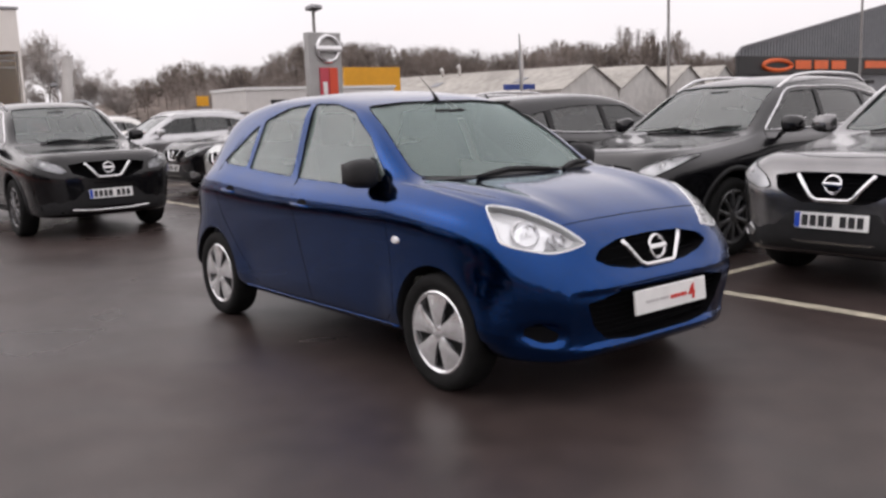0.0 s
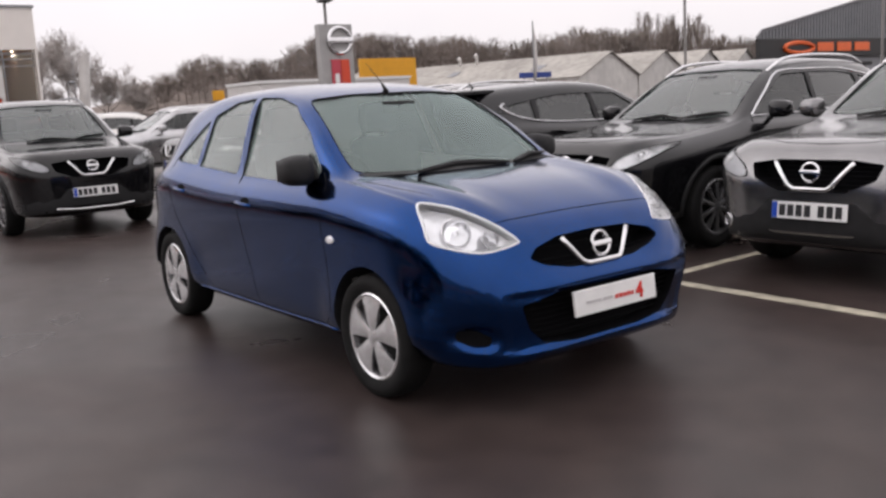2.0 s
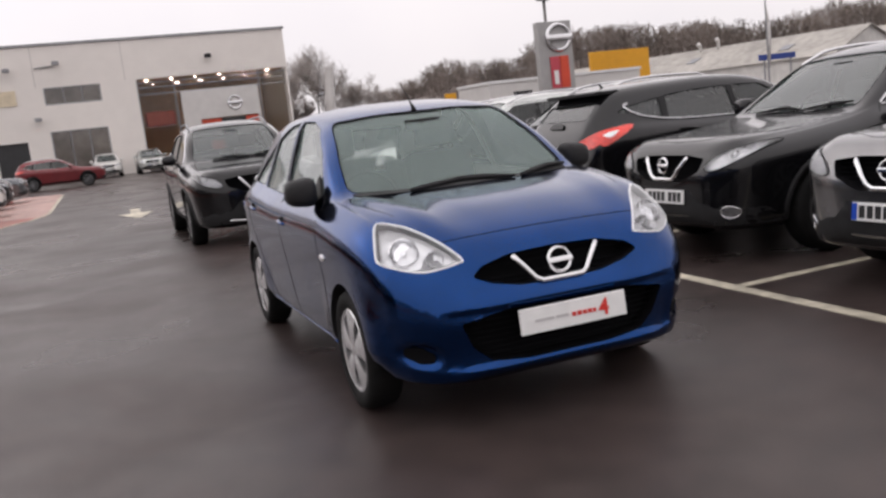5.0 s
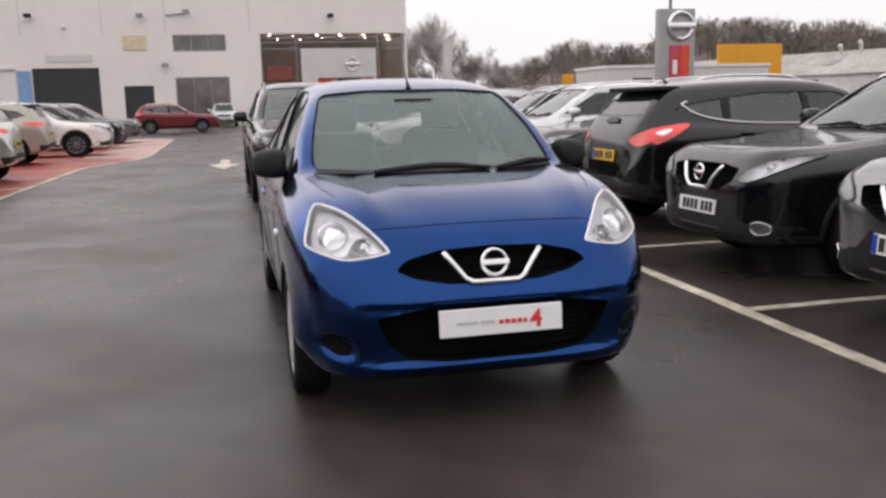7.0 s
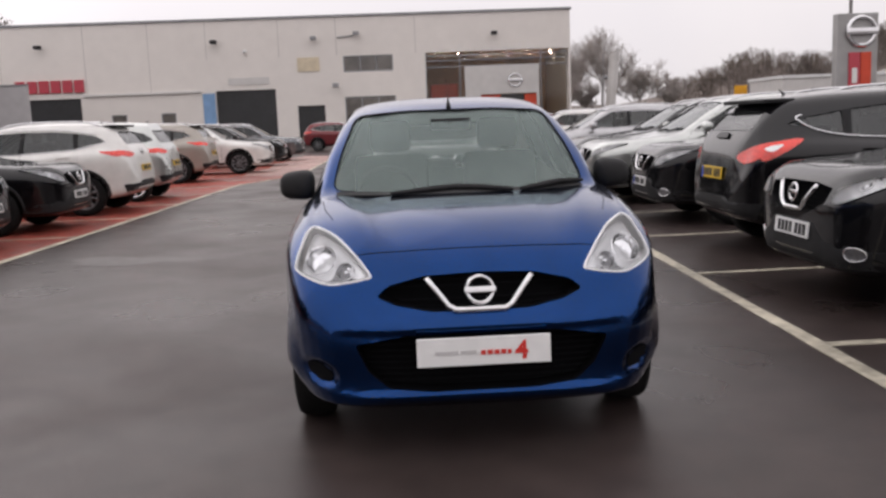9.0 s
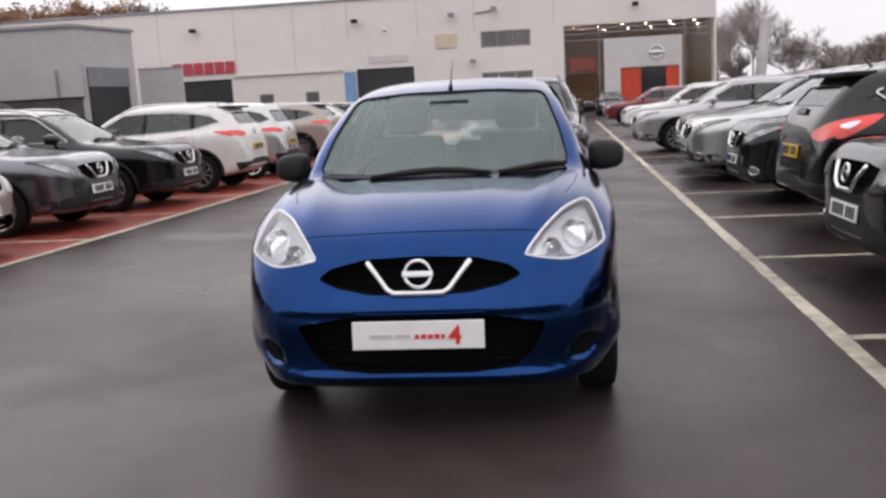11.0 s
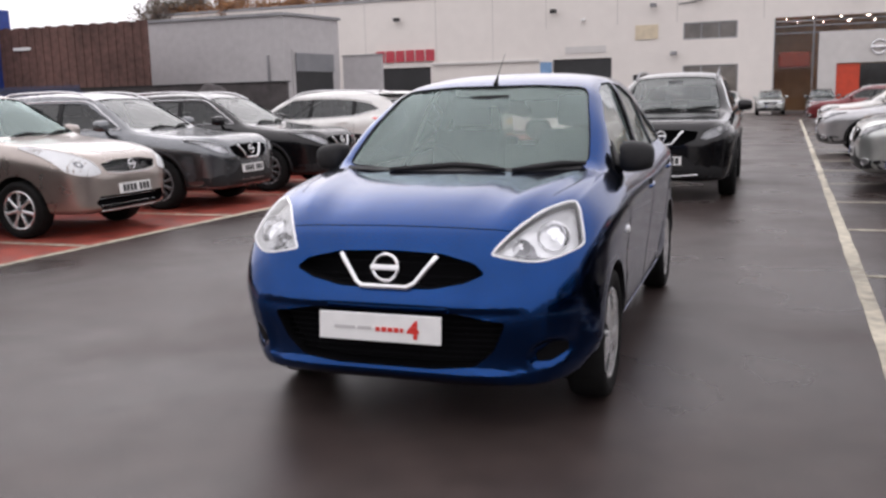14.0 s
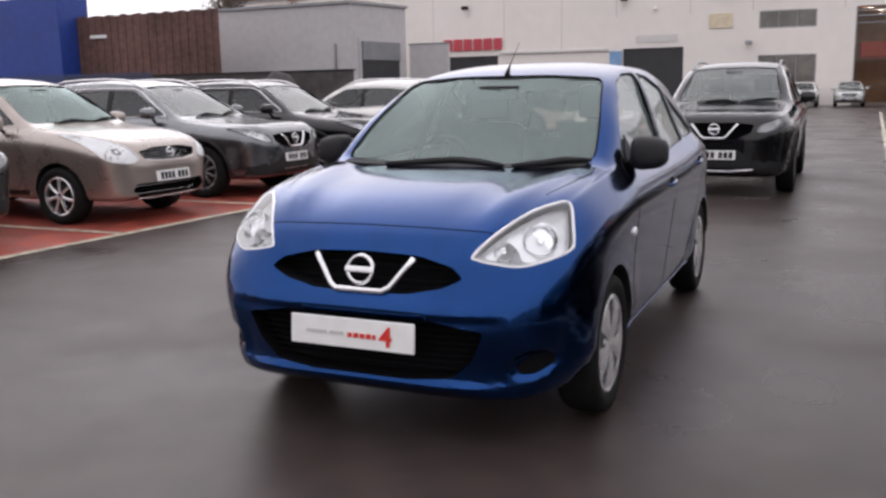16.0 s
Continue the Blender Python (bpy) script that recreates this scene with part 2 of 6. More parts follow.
def thing(name, label, category, group="", m=None):
    ob = new(name)
    ob.empty_display_size = 0.2
    if m is not None:
        ob.matrix_basis = m
    return tagged(ob, label, category, group)


def add_box(bm, lo, hi, bevel=0.0, m=None):
    vs = [bm.verts.new((x, y, z)) for x in (lo[0], hi[0]) for y in (lo[1], hi[1]) for z in (lo[2], hi[2])]
    fs = [bm.faces.new([vs[i] for i in q]) for q in ((0, 1, 3, 2), (4, 6, 7, 5), (0, 4, 5, 1), (2, 3, 7, 6), (0, 2, 6, 4), (1, 5, 7, 3))]
    if bevel:
        es = list({e for fc in fs for e in fc.edges})
        r = bmesh.ops.bevel(bm, geom=es, offset=bevel, segments=2, affect="EDGES", profile=0.6)
        vs = list({v for fc in r["faces"] for v in fc.verts} | {v for v in vs if v.is_valid})
    if m is not None:
        bmesh.ops.transform(bm, matrix=m, verts=[v for v in vs if v.is_valid])
    return bm


def box(lo, hi, bevel=0.0, m=None):
    return add_box(bmesh.new(), lo, hi, bevel, m)


def add_tube(bm, pts, r, sides=6, closed=False):
    """A round bar along pts; r may be one radius or one for each point."""
    pts = [Vector(p) for p in pts]
    n = len(pts)
    rs = r if isinstance(r, (list, tuple)) else [r] * n
    rings, up = [], None
    for i, p in enumerate(pts):
        a = pts[(i - 1) % n] if (closed or i > 0) else p
        b = pts[(i + 1) % n] if (closed or i < n - 1) else p
        d = (b - a).normalized()
        if up is None:
            up = d.orthogonal().normalized()
        up = (up - d * up.dot(d))
        up = up.normalized() if up.length > 1e-6 else d.orthogonal().normalized()
        s = d.cross(up)
        rings.append([bm.verts.new(p + (up * math.cos(2 * math.pi * k / sides) + s * math.sin(2 * math.pi * k / sides)) * rs[i]) for k in range(sides)])
    for i in range(n if closed else n - 1):
        a, b = rings[i], rings[(i + 1) % n]
        for k in range(sides):
            bm.faces.new((a[k], a[(k + 1) % sides], b[(k + 1) % sides], b[k]))
    if not closed:
        bm.faces.new(rings[0][::-1]), bm.faces.new(rings[-1])
    return bm


def tube(pts, r, sides=6, closed=False):
    return add_tube(bmesh.new(), pts, r, sides, closed)


def lathe(profile, steps=32, m=None, caps=True):
    """Turns (radius, height) pairs round z."""
    bm = bmesh.new()
    rings = [[bm.verts.new((r * math.cos(2 * math.pi * k / steps), r * math.sin(2 * math.pi * k / steps), h)) for k in range(steps)] for r, h in profile]
    for a, b in zip(rings, rings[1:]):
        for k in range(steps):
            bm.faces.new((a[k], a[(k + 1) % steps], b[(k + 1) % steps], b[k]))
    if caps and profile[0][0] > 1e-4:
        bm.faces.new(rings[0][::-1])
    if caps and profile[-1][0] > 1e-4:
        bm.faces.new(rings[-1])
    bmesh.ops.remove_doubles(bm, verts=bm.verts, dist=1e-5)
    if m is not None:
        bmesh.ops.transform(bm, matrix=m, verts=bm.verts)
    return bm


def curve_at(ctrl):
    """A smooth function through (position, value) pairs that does not overshoot."""
    xs, ys = np.array([c[0] for c in ctrl], float), np.array([c[1] for c in ctrl], float)
    h, d = np.diff(xs), np.diff(ys) / np.diff(xs)
    t = np.zeros(len(xs))
    t[0], t[-1] = d[0], d[-1]
    for i in range(1, len(xs) - 1):
        if d[i - 1] * d[i] > 0:
            w1, w2 = 2 * h[i] + h[i - 1], h[i] + 2 * h[i - 1]
            t[i] = (w1 + w2) / (w1 / d[i - 1] + w2 / d[i])

    def f(x):
        x = min(max(x, xs[0]), xs[-1])
        i = min(max(int(np.searchsorted(xs, x)) - 1, 0), len(h) - 1)
        s = (x - xs[i]) / h[i]
        return float((1 + 2 * s) * (1 - s) ** 2 * ys[i] + s * (1 - s) ** 2 * h[i] * t[i] + s * s * (3 - 2 * s) * ys[i + 1] + s * s * (s - 1) * h[i] * t[i + 1])
    return f


def rounded(pts, closed=True, steps=5):
    """Catmull-Rom through 2D or 3D points."""
    p = [Vector(q) for q in pts]
    n, out = len(p), []
    for i in range(n if closed else n - 1):
        a, b, c, d = (p[(i + k) % n] if closed else p[min(max(i + k, 0), n - 1)] for k in (-1, 0, 1, 2))
        for s in range(steps):
            t = s / steps
            out.append(0.5 * (2 * b + (c - a) * t + (2 * a - 5 * b + 4 * c - d) * t * t + (3 * b - a - 3 * c + d) * t ** 3))
    if not closed:
        out.append(p[-1])
    return out


def softened(pts, r=0.03, steps=3):
    """A polygon with its corners rounded off by about r."""
    p, out = [Vector(q) for q in pts], []
    n = len(p)
    for i in range(n):
        a, b, c = p[i - 1], p[i], p[(i + 1) % n]
        ra, rc = min(r, (a - b).length * 0.45), min(r, (c - b).length * 0.45)
        s, e = b + (a - b).normalized() * ra, b + (c - b).normalized() * rc
        for k in range(steps + 1):
            t = k / steps
            out.append((1 - t) ** 2 * s + 2 * t * (1 - t) * b + t * t * e)
    return out


# ---------------- cars ----------------
from mathutils import geometry
from mathutils.bvhtree import BVHTree


class Shape:
    """The outer skin of a car: a loft of sections along y, its nose towards -y, the front axle at y = 0."""

    def __init__(self, spec, shaping=None):
        self.f = {k: curve_at(v) for k, v in spec.items()}
        self.y0, self.y1 = spec["wide"][0][0], spec["wide"][-1][0]
        bm = self.loft(self.stations(64))
        if shaping:
            shaping(bm)
        bm.normal_update()
        self.tree = BVHTree.FromBMesh(bm)
        self.skin = bm

    def stations(self, n):
        L = self.y1 - self.y0
        ends = [0, 0.004, 0.010, 0.018, 0.028, 0.040, 0.053]
        mid = [0.067 + (1 - 0.134) * i / (n - 15) for i in range(n - 14)]
        return [self.y0 + L * s for s in ends + mid + [1 - e for e in ends[::-1]]]

    def half(self, y, inset=0.0, floor=None):
        f = self.f
        w, zf, zb, zt, wr = (f[k](y) for k in ("wide", "floor", "belt", "top", "roof"))
        w, wr, zt = w - inset, wr - inset, zt - inset
        zf = max(zf, floor) if floor else zf
        zt = max(zt, zf + 0.06)
        zb = min(max(zb, zf + 0.03), zt - 0.02)
        h, u = zb - zf, zt - zb
        wr = min(wr, 0.86 * w)
        p = [(0, zf), (0.55 * w, zf), (0.86 * w, zf + 0.03 * h), (0.935 * w, zf + 0.12 * h), (0.96 * w, zf + 0.32 * h), (0.982 * w, zf + 0.55 * h),
             (1.0 * w, zf + 0.77 * h), (0.975 * w, zf + 0.9 * h), (0.885 * w, zb),
             (0.885 * w * 0.62 + 0.38 * wr, zb + 0.34 * u), (0.885 * w * 0.2 + 0.8 * wr, zb + 0.70 * u), (0.955 * wr, zb + 0.865 * u), (0.80 * wr, zb + 0.945 * u), (0.45 * wr, zb + 0.99 * u), (0, zt)]
        return rounded([(a, b) for a, b in p], closed=False, steps=3)

    def loft(self, ys, inset=0.0, floor=None):
        bm = bmesh.new()
        rings = []
        for y in ys:
            p = self.half(y, inset, floor)
            ring = [(q[0], y, q[1]) for q in p] + [(-q[0], y, q[1]) for q in p[-2:0:-1]]
            rings.append([bm.verts.new(c) for c in ring])
        n = len(rings[0])
        for a, b in zip(rings, rings[1:]):
            for k in range(n):
                bm.faces.new((a[k], a[(k + 1) % n], b[(k + 1) % n], b[k]))
        bm.faces.new(rings[0][::-1]), bm.faces.new(rings[-1])
        bmesh.ops.recalc_face_normals(bm, faces=bm.faces)
        return bm

    def on(self, view, a, b, side=1, offset=0.0):
        """The skin's point under (a, b) in that view, raised by offset."""
        o, d = {"side": ((side * 4, a, b), (-side, 0, 0)), "front": ((a, -6, b), (0, 1, 0)), "rear": ((a, 9, b), (0, -1, 0)), "top": ((a, b, 5), (0, 0, -1))}[view]
        p, nrm, _, _ = self.tree.ray_cast(Vector(o), Vector(d))
        if p is None:
            guess = {"side": (side * 0.8, a, b), "front": (a, self.y0, b), "rear": (a, self.y1, b), "top": (a, b, 1)}[view]
            p, nrm, _, _ = self.tree.find_nearest(Vector(guess))
        return p + nrm * offset, nrm

    def patch(self, outline, view, side=1, offset=0.003, depth=0.006, grid=0.045, relax=0):
        """A panel that lies on the skin inside the outline, with a folded rim; relax: how often its inside is evened out."""
        ol = [Vector((q[0], q[1])) for q in outline]
        n = len(ol)
        xs, zs = [q.x for q in ol], [q.y for q in ol]
        pts = list(ol)
        gx, gz = int((max(xs) - min(xs)) / grid), int((max(zs) - min(zs)) / grid)
        for i in range(1, gx + 1):
            for j in range(1, gz + 1):
                pts.append(Vector((min(xs) + (max(xs) - min(xs)) * i / (gx + 1), min(zs) + (max(zs) - min(zs)) * j / (gz + 1))))
        vs, _, fs, _, _, _ = geometry.delaunay_2d_cdt(pts, [], [list(range(n))], 1, 1e-5)
        bm = bmesh.new()
        made, back = [], []
        for v in vs:
            p, nrm = self.on(view, v.x, v.y, side, offset)
            made.append(bm.verts.new(p)), back.append(nrm)
        for t in fs:
            try:
                bm.faces.new([made[k] for k in t])
            except ValueError:
                pass
        bmesh.ops.recalc_face_normals(bm, faces=bm.faces)
        if bm.faces:
            tot = sum((fc.normal.dot(back[0]) * fc.calc_area() for fc in bm.faces), 0.0)
            if tot < 0:
                bmesh.ops.reverse_faces(bm, faces=bm.faces)
        inner = [v for v in bm.verts if v.link_faces and not v.is_boundary]
        for _ in range(relax):
            bmesh.ops.smooth_vert(bm, verts=inner, factor=0.5, use_axis_x=True, use_axis_y=True, use_axis_z=True)
        index = {v: k for k, v in enumerate(made)}
        rim = [e for e in bm.edges if len(e.link_faces) == 1]
        low = {}
        for e in rim:
            for v in e.verts:
                if v not in low:
                    low[v] = bm.verts.new(v.co - back[index[v]] * depth)
        for e in rim:
            lp = e.link_loops[0]
            a, b = lp.vert, lp.link_loop_next.vert
            bm.faces.new((b, a, low[a], low[b]))
        loose = [v for v in bm.verts if not v.link_faces]
        bmesh.ops.delete(bm, geom=loose, context="VERTS")
        return bm

    def line(self, pts, view, side=1, r=0.003, offset=0.0, closed=False, sides=5, fine=0.05):
        """A bar that follows the skin."""
        dense = []
        p = [Vector((q[0], q[1])) for q in pts]
        for a, b in zip(p, p[1:] + ([p[0]] if closed else [])):
            k = max(1, int((b - a).length / fine))
            dense += [a.lerp(b, i / k) for i in range(k)]
        if not closed:
            dense.append(p[-1])
        return tube([self.on(view, q.x, q.y, side, offset)[0] for q in dense], r, sides, closed)


def prism(outline, view, lo, hi):
    """A solid cutter with that outline, from lo to hi along the view."""
    bm = bmesh.new()
    put = {"side": lambda q, t: (t, q[0], q[1]), "front": lambda q, t: (q[0], t, q[1])}[view]
    a, b = [bm.verts.new(put(q, lo)) for q in outline], [bm.verts.new(put(q, hi)) for q in outline]
    n = len(a)
    bm.faces.new(a), bm.faces.new(b[::-1])
    for k in range(n):
        bm.faces.new((a[k], b[k], b[(k + 1) % n], a[(k + 1) % n]))
    bmesh.ops.recalc_face_normals(bm, faces=bm.faces)
    return bm


def carve(bm, cutters, mats):
    """Cuts each (bmesh, material) out of bm; the cut faces take the cutter's material."""
    me = bpy.data.meshes.new("body")
    bm.to_mesh(me)
    me.materials.append(mats)
    ob, tools = new("body", me), []
    for cb, cm in cutters:
        cme = bpy.data.meshes.new("cutter")
        cb.to_mesh(cme), cb.free()
        cme.materials.append(cm)
        tool = new("cutter", cme)
        tools.append(tool)
        mod = ob.modifiers.new("cut", "BOOLEAN")
        mod.operation, mod.solver, mod.object, mod.material_mode = "DIFFERENCE", "EXACT", tool, "TRANSFER"
    done = bpy.data.meshes.new_from_object(ob.evaluated_get(bpy.context.evaluated_depsgraph_get()))
    ob.modifiers.clear()
    ob.data = done
    for t in tools:
        d = t.data
        bpy.data.objects.remove(t), bpy.data.meshes.remove(d)
    b2 = bmesh.new()
    b2.from_mesh(done)
    for fc in b2.faces:
        fc.smooth = True
    for e in b2.edges:
        e.smooth = not (len(e.link_faces) == 2 and (e.calc_face_angle(0) > radians(32) or e.link_faces[0].material_index != e.link_faces[1].material_index))
    b2.to_mesh(done)
    b2.free()
    return ob


def wheel(parent, x, y, r, rim, width, spokes, style, name="wheel"):
    """A wheel with tyre, rim and spokes; its outer face looks away from the car."""
    s = 1 if x > 0 else -1
    turn = Matrix.Translation((x, y, r)) @ Matrix.Rotation(radians(90 * s), 4, "Y")
    hub = part(name, lathe([(0.001, -width * 0.5), (rim * 0.55, -width * 0.5), (rim * 0.94, -width * 0.42), (rim * 0.97, 0), (rim * 0.9, width * 0.02), (0.001, width * 0.02)], 32, turn), SEAM, parent, "", True)
    w = width / 2
    metal = DARKALLOY if style == "alloy" else ALLOY
    part("tyre", lathe([(rim * 0.96, -w * 0.7), (rim * 1.02, -w * 0.92), (r * 0.86, -w * 1.04), (r * 0.955, -w * 0.95), (r * 0.992, -w * 0.72), (r, -w * 0.3), (r, w * 0.3), (r * 0.992, w * 0.72),
                        (r * 0.955, w * 0.95), (r * 0.86, w * 1.04), (rim * 1.03, w * 0.94), (rim * 0.985, w * 0.80), (rim * 0.96, w * 0.5)], 48, turn), RUBBER, hub, "black rubber tyre", True, 50)
    bm = lathe([(rim * 0.99, w * 0.80), (rim * 1.0, w * 0.88), (rim * 0.965, w * 0.93), (rim * 0.90, w * 0.86), (rim * 0.88, w * 0.2)], 48, None, False)
    cap = lathe([(0.001, w * 0.98), (rim * 0.13, w * 0.97), (rim * 0.20, w * 0.9), (rim * 0.22, w * 0.6)], 24)
    bmesh.ops.transform(bm, matrix=turn, verts=bm.verts), bmesh.ops.transform(cap, matrix=turn, verts=cap.verts)
    rimo = part("rim", bm, metal, hub, "metallic rim edge", True, 50)
    part("hub_cap", cap, metal, hub, "metallic centre cap", True)
    for k in range(spokes):
        a = 2 * math.pi * k / spokes
        sp = bmesh.new()
        if style == "trim":
            prof = [(0.12, 0.10, 0.93), (0.30, 0.165, 0.99), (0.55, 0.25, 0.98), (0.80, 0.36, 0.93), (0.95, 0.47, 0.86)]
        else:
            prof = [(0.15, 0.085, 0.90), (0.40, 0.075, 0.92), (0.70, 0.080, 0.90), (0.93, 0.11, 0.84)]
        rows = []
        for rr, hw, zz in prof:
            rows.append([sp.verts.new((rr * rim, -hw * rim, zz * w * 0.93)), sp.verts.new((rr * rim, -hw * rim * 0.5, zz * w)), sp.verts.new((rr * rim, hw * rim * 0.5, zz * w)),
                         sp.verts.new((rr * rim, hw * rim, zz * w * 0.93)), sp.verts.new((rr * rim, hw * rim * 0.8, zz * w * 0.6)), sp.verts.new((rr * rim, -hw * rim * 0.8, zz * w * 0.6))])
        for p, q in zip(rows, rows[1:]):
            for i in range(6):
                sp.faces.new((p[i], p[(i + 1) % 6], q[(i + 1) % 6], q[i]))
        sp.faces.new(rows[0][::-1]), sp.faces.new(rows[-1])
        bmesh.ops.recalc_face_normals(sp, faces=sp.faces)
        bmesh.ops.transform(sp, matrix=turn @ Matrix.Rotation(a, 4, "Z"), verts=sp.verts)
        spo = part("spoke", sp, metal, hub, "", True, 30)
        if style == "trim":
            part("spoke_slot", box((rim * 0.40, -rim * 0.012, w * 0.955), (rim * 0.84, rim * 0.012, w * 0.99), 0.002, turn @ Matrix.Rotation(a, 4, "Z") @ Matrix.Rotation(radians(3.2), 4, "Y")), SEAM, spo)
    return hub


def seat(parent, x, y, z, wide=0.46, head=1, back=0.58):
    s = part("seat", add_box(box((x - wide / 2, y - 0.48, z), (x + wide / 2, y + 0.05, z + 0.16), 0.05), (x - wide / 2, -0.10, 0), (x + wide / 2, 0.07, back), 0.06,
                             Matrix.Translation((0, y + 0.03, z + 0.08)) @ Matrix.Rotation(radians(-16), 4, "X")), FABRIC, parent, "dark grey cloth seat", True)
    for k in range(head):
        hx = x + (k - (head - 1) / 2) * wide / max(1, head)
        part("headrest", box((hx - 0.13, y + 0.16, z + back + (0.08 if head == 1 else 0.02)), (hx + 0.13, y + 0.27, z + back + (0.28 if head == 1 else 0.13)), 0.05), FABRIC, s, "", True)
    return s


def badge(parent, at, r, tilt=8, face=0):
    """A round chrome badge: ring and bar, on a surface that faces -y (face 0) or +y (180)."""
    m = Matrix.Translation(at) @ Matrix.Rotation(radians(face), 4, "Z") @ Matrix.Rotation(radians(-tilt), 4, "X") @ Matrix.Rotation(radians(90), 4, "X")
    bm = bmesh.new()
    add_tube(bm, [(r * 0.84 * math.cos(a), r * 0.84 * math.sin(a), 0) for a in (2 * math.pi * k / 28 for k in range(28))], r * 0.13, 8, True)
    add_box(bm, (-r, -r * 0.2, -r * 0.1), (r, r * 0.2, r * 0.17), r * 0.06)
    bmesh.ops.transform(bm, matrix=m, verts=bm.verts)
    return part("badge", bm, CHROME, parent, "round chrome badge", True)


def plate(parent, at, mat, size=(0.52, 0.111), tilt=6, face=0, bars=7, band=True, bold=1.0):
    """A number plate with a bar for its characters and, if asked for, a blue band."""
    m = Matrix.Translation(at) @ Matrix.Rotation(radians(face), 4, "Z") @ Matrix.Rotation(radians(-tilt), 4, "X")
    w, h = size
    p = part("number_plate", box((-w / 2, -0.006, -h / 2), (w / 2, 0.006, h / 2), 0.004, m), mat, parent, "white front plate" if mat is PLATEW else "yellow rear plate")
    if band:
        part("plate_band", box((-w / 2 + 0.004, -0.009, -h / 2 + 0.004), (-w / 2 + 0.042, -0.002, h / 2 - 0.004), 0, m), PLATEBLUE, p, "blue band")
    if bars:
        x0, x1 = -w / 2 + 0.056, w / 2 - 0.018
        step = (x1 - x0) / (bars + 0.6)
        for k in range(bars):
            xa = x0 + step * (k + (0.6 if k >= 4 else 0))
            part("character_bar", box((xa, -0.0085, -h * 0.34), (xa + step * 0.74 * bold, -0.003, h * 0.34), 0, m), INK, p)
    return p


def mirror_pair(parent, x, y, z, mat, w=0.19, h=0.125, d=0.10, stalk=None):
    for s in (-1, 1):
        bm = bmesh.new()
        bmesh.ops.create_uvsphere(bm, u_segments=20, v_segments=12, radius=1)
        for v in bm.verts:
            q = v.co
            e = [math.copysign(abs(c) ** 0.62, c) for c in q]
            v.co = Vector((e[0] * w / 2, (max(e[1], -1) if e[1] < 0 else e[1] * 0.45) * d, e[2] * h / 2 * (1 - 0.12 * e[0] * s)))
        bmesh.ops.transform(bm, matrix=Matrix.Translation((s * x, y, z)) @ Matrix.Rotation(radians(8 * s), 4, "Z"), verts=bm.verts)
        o = part("door_mirror", bm, mat, parent, "", True, 60)
        part("mirror_glass", box((-w * 0.4, 0, -h * 0.36), (w * 0.4, 0.004, h * 0.36), 0.0015, Matrix.Translation((s * x, y + d * 0.452, z)) @ Matrix.Rotation(radians(8 * s), 4, "Z")), CHROME, o)
        part("mirror_arm", tube([(s * (x - w * 0.35), y, z - h * 0.3), (s * (x - w * 0.62), y + 0.01, z - h * 0.55), (s * (x - w * 0.9), y + 0.03, z - h * 0.72)], [0.024, 0.020, 0.024], 8), stalk or PLASTIC, o, "", True)


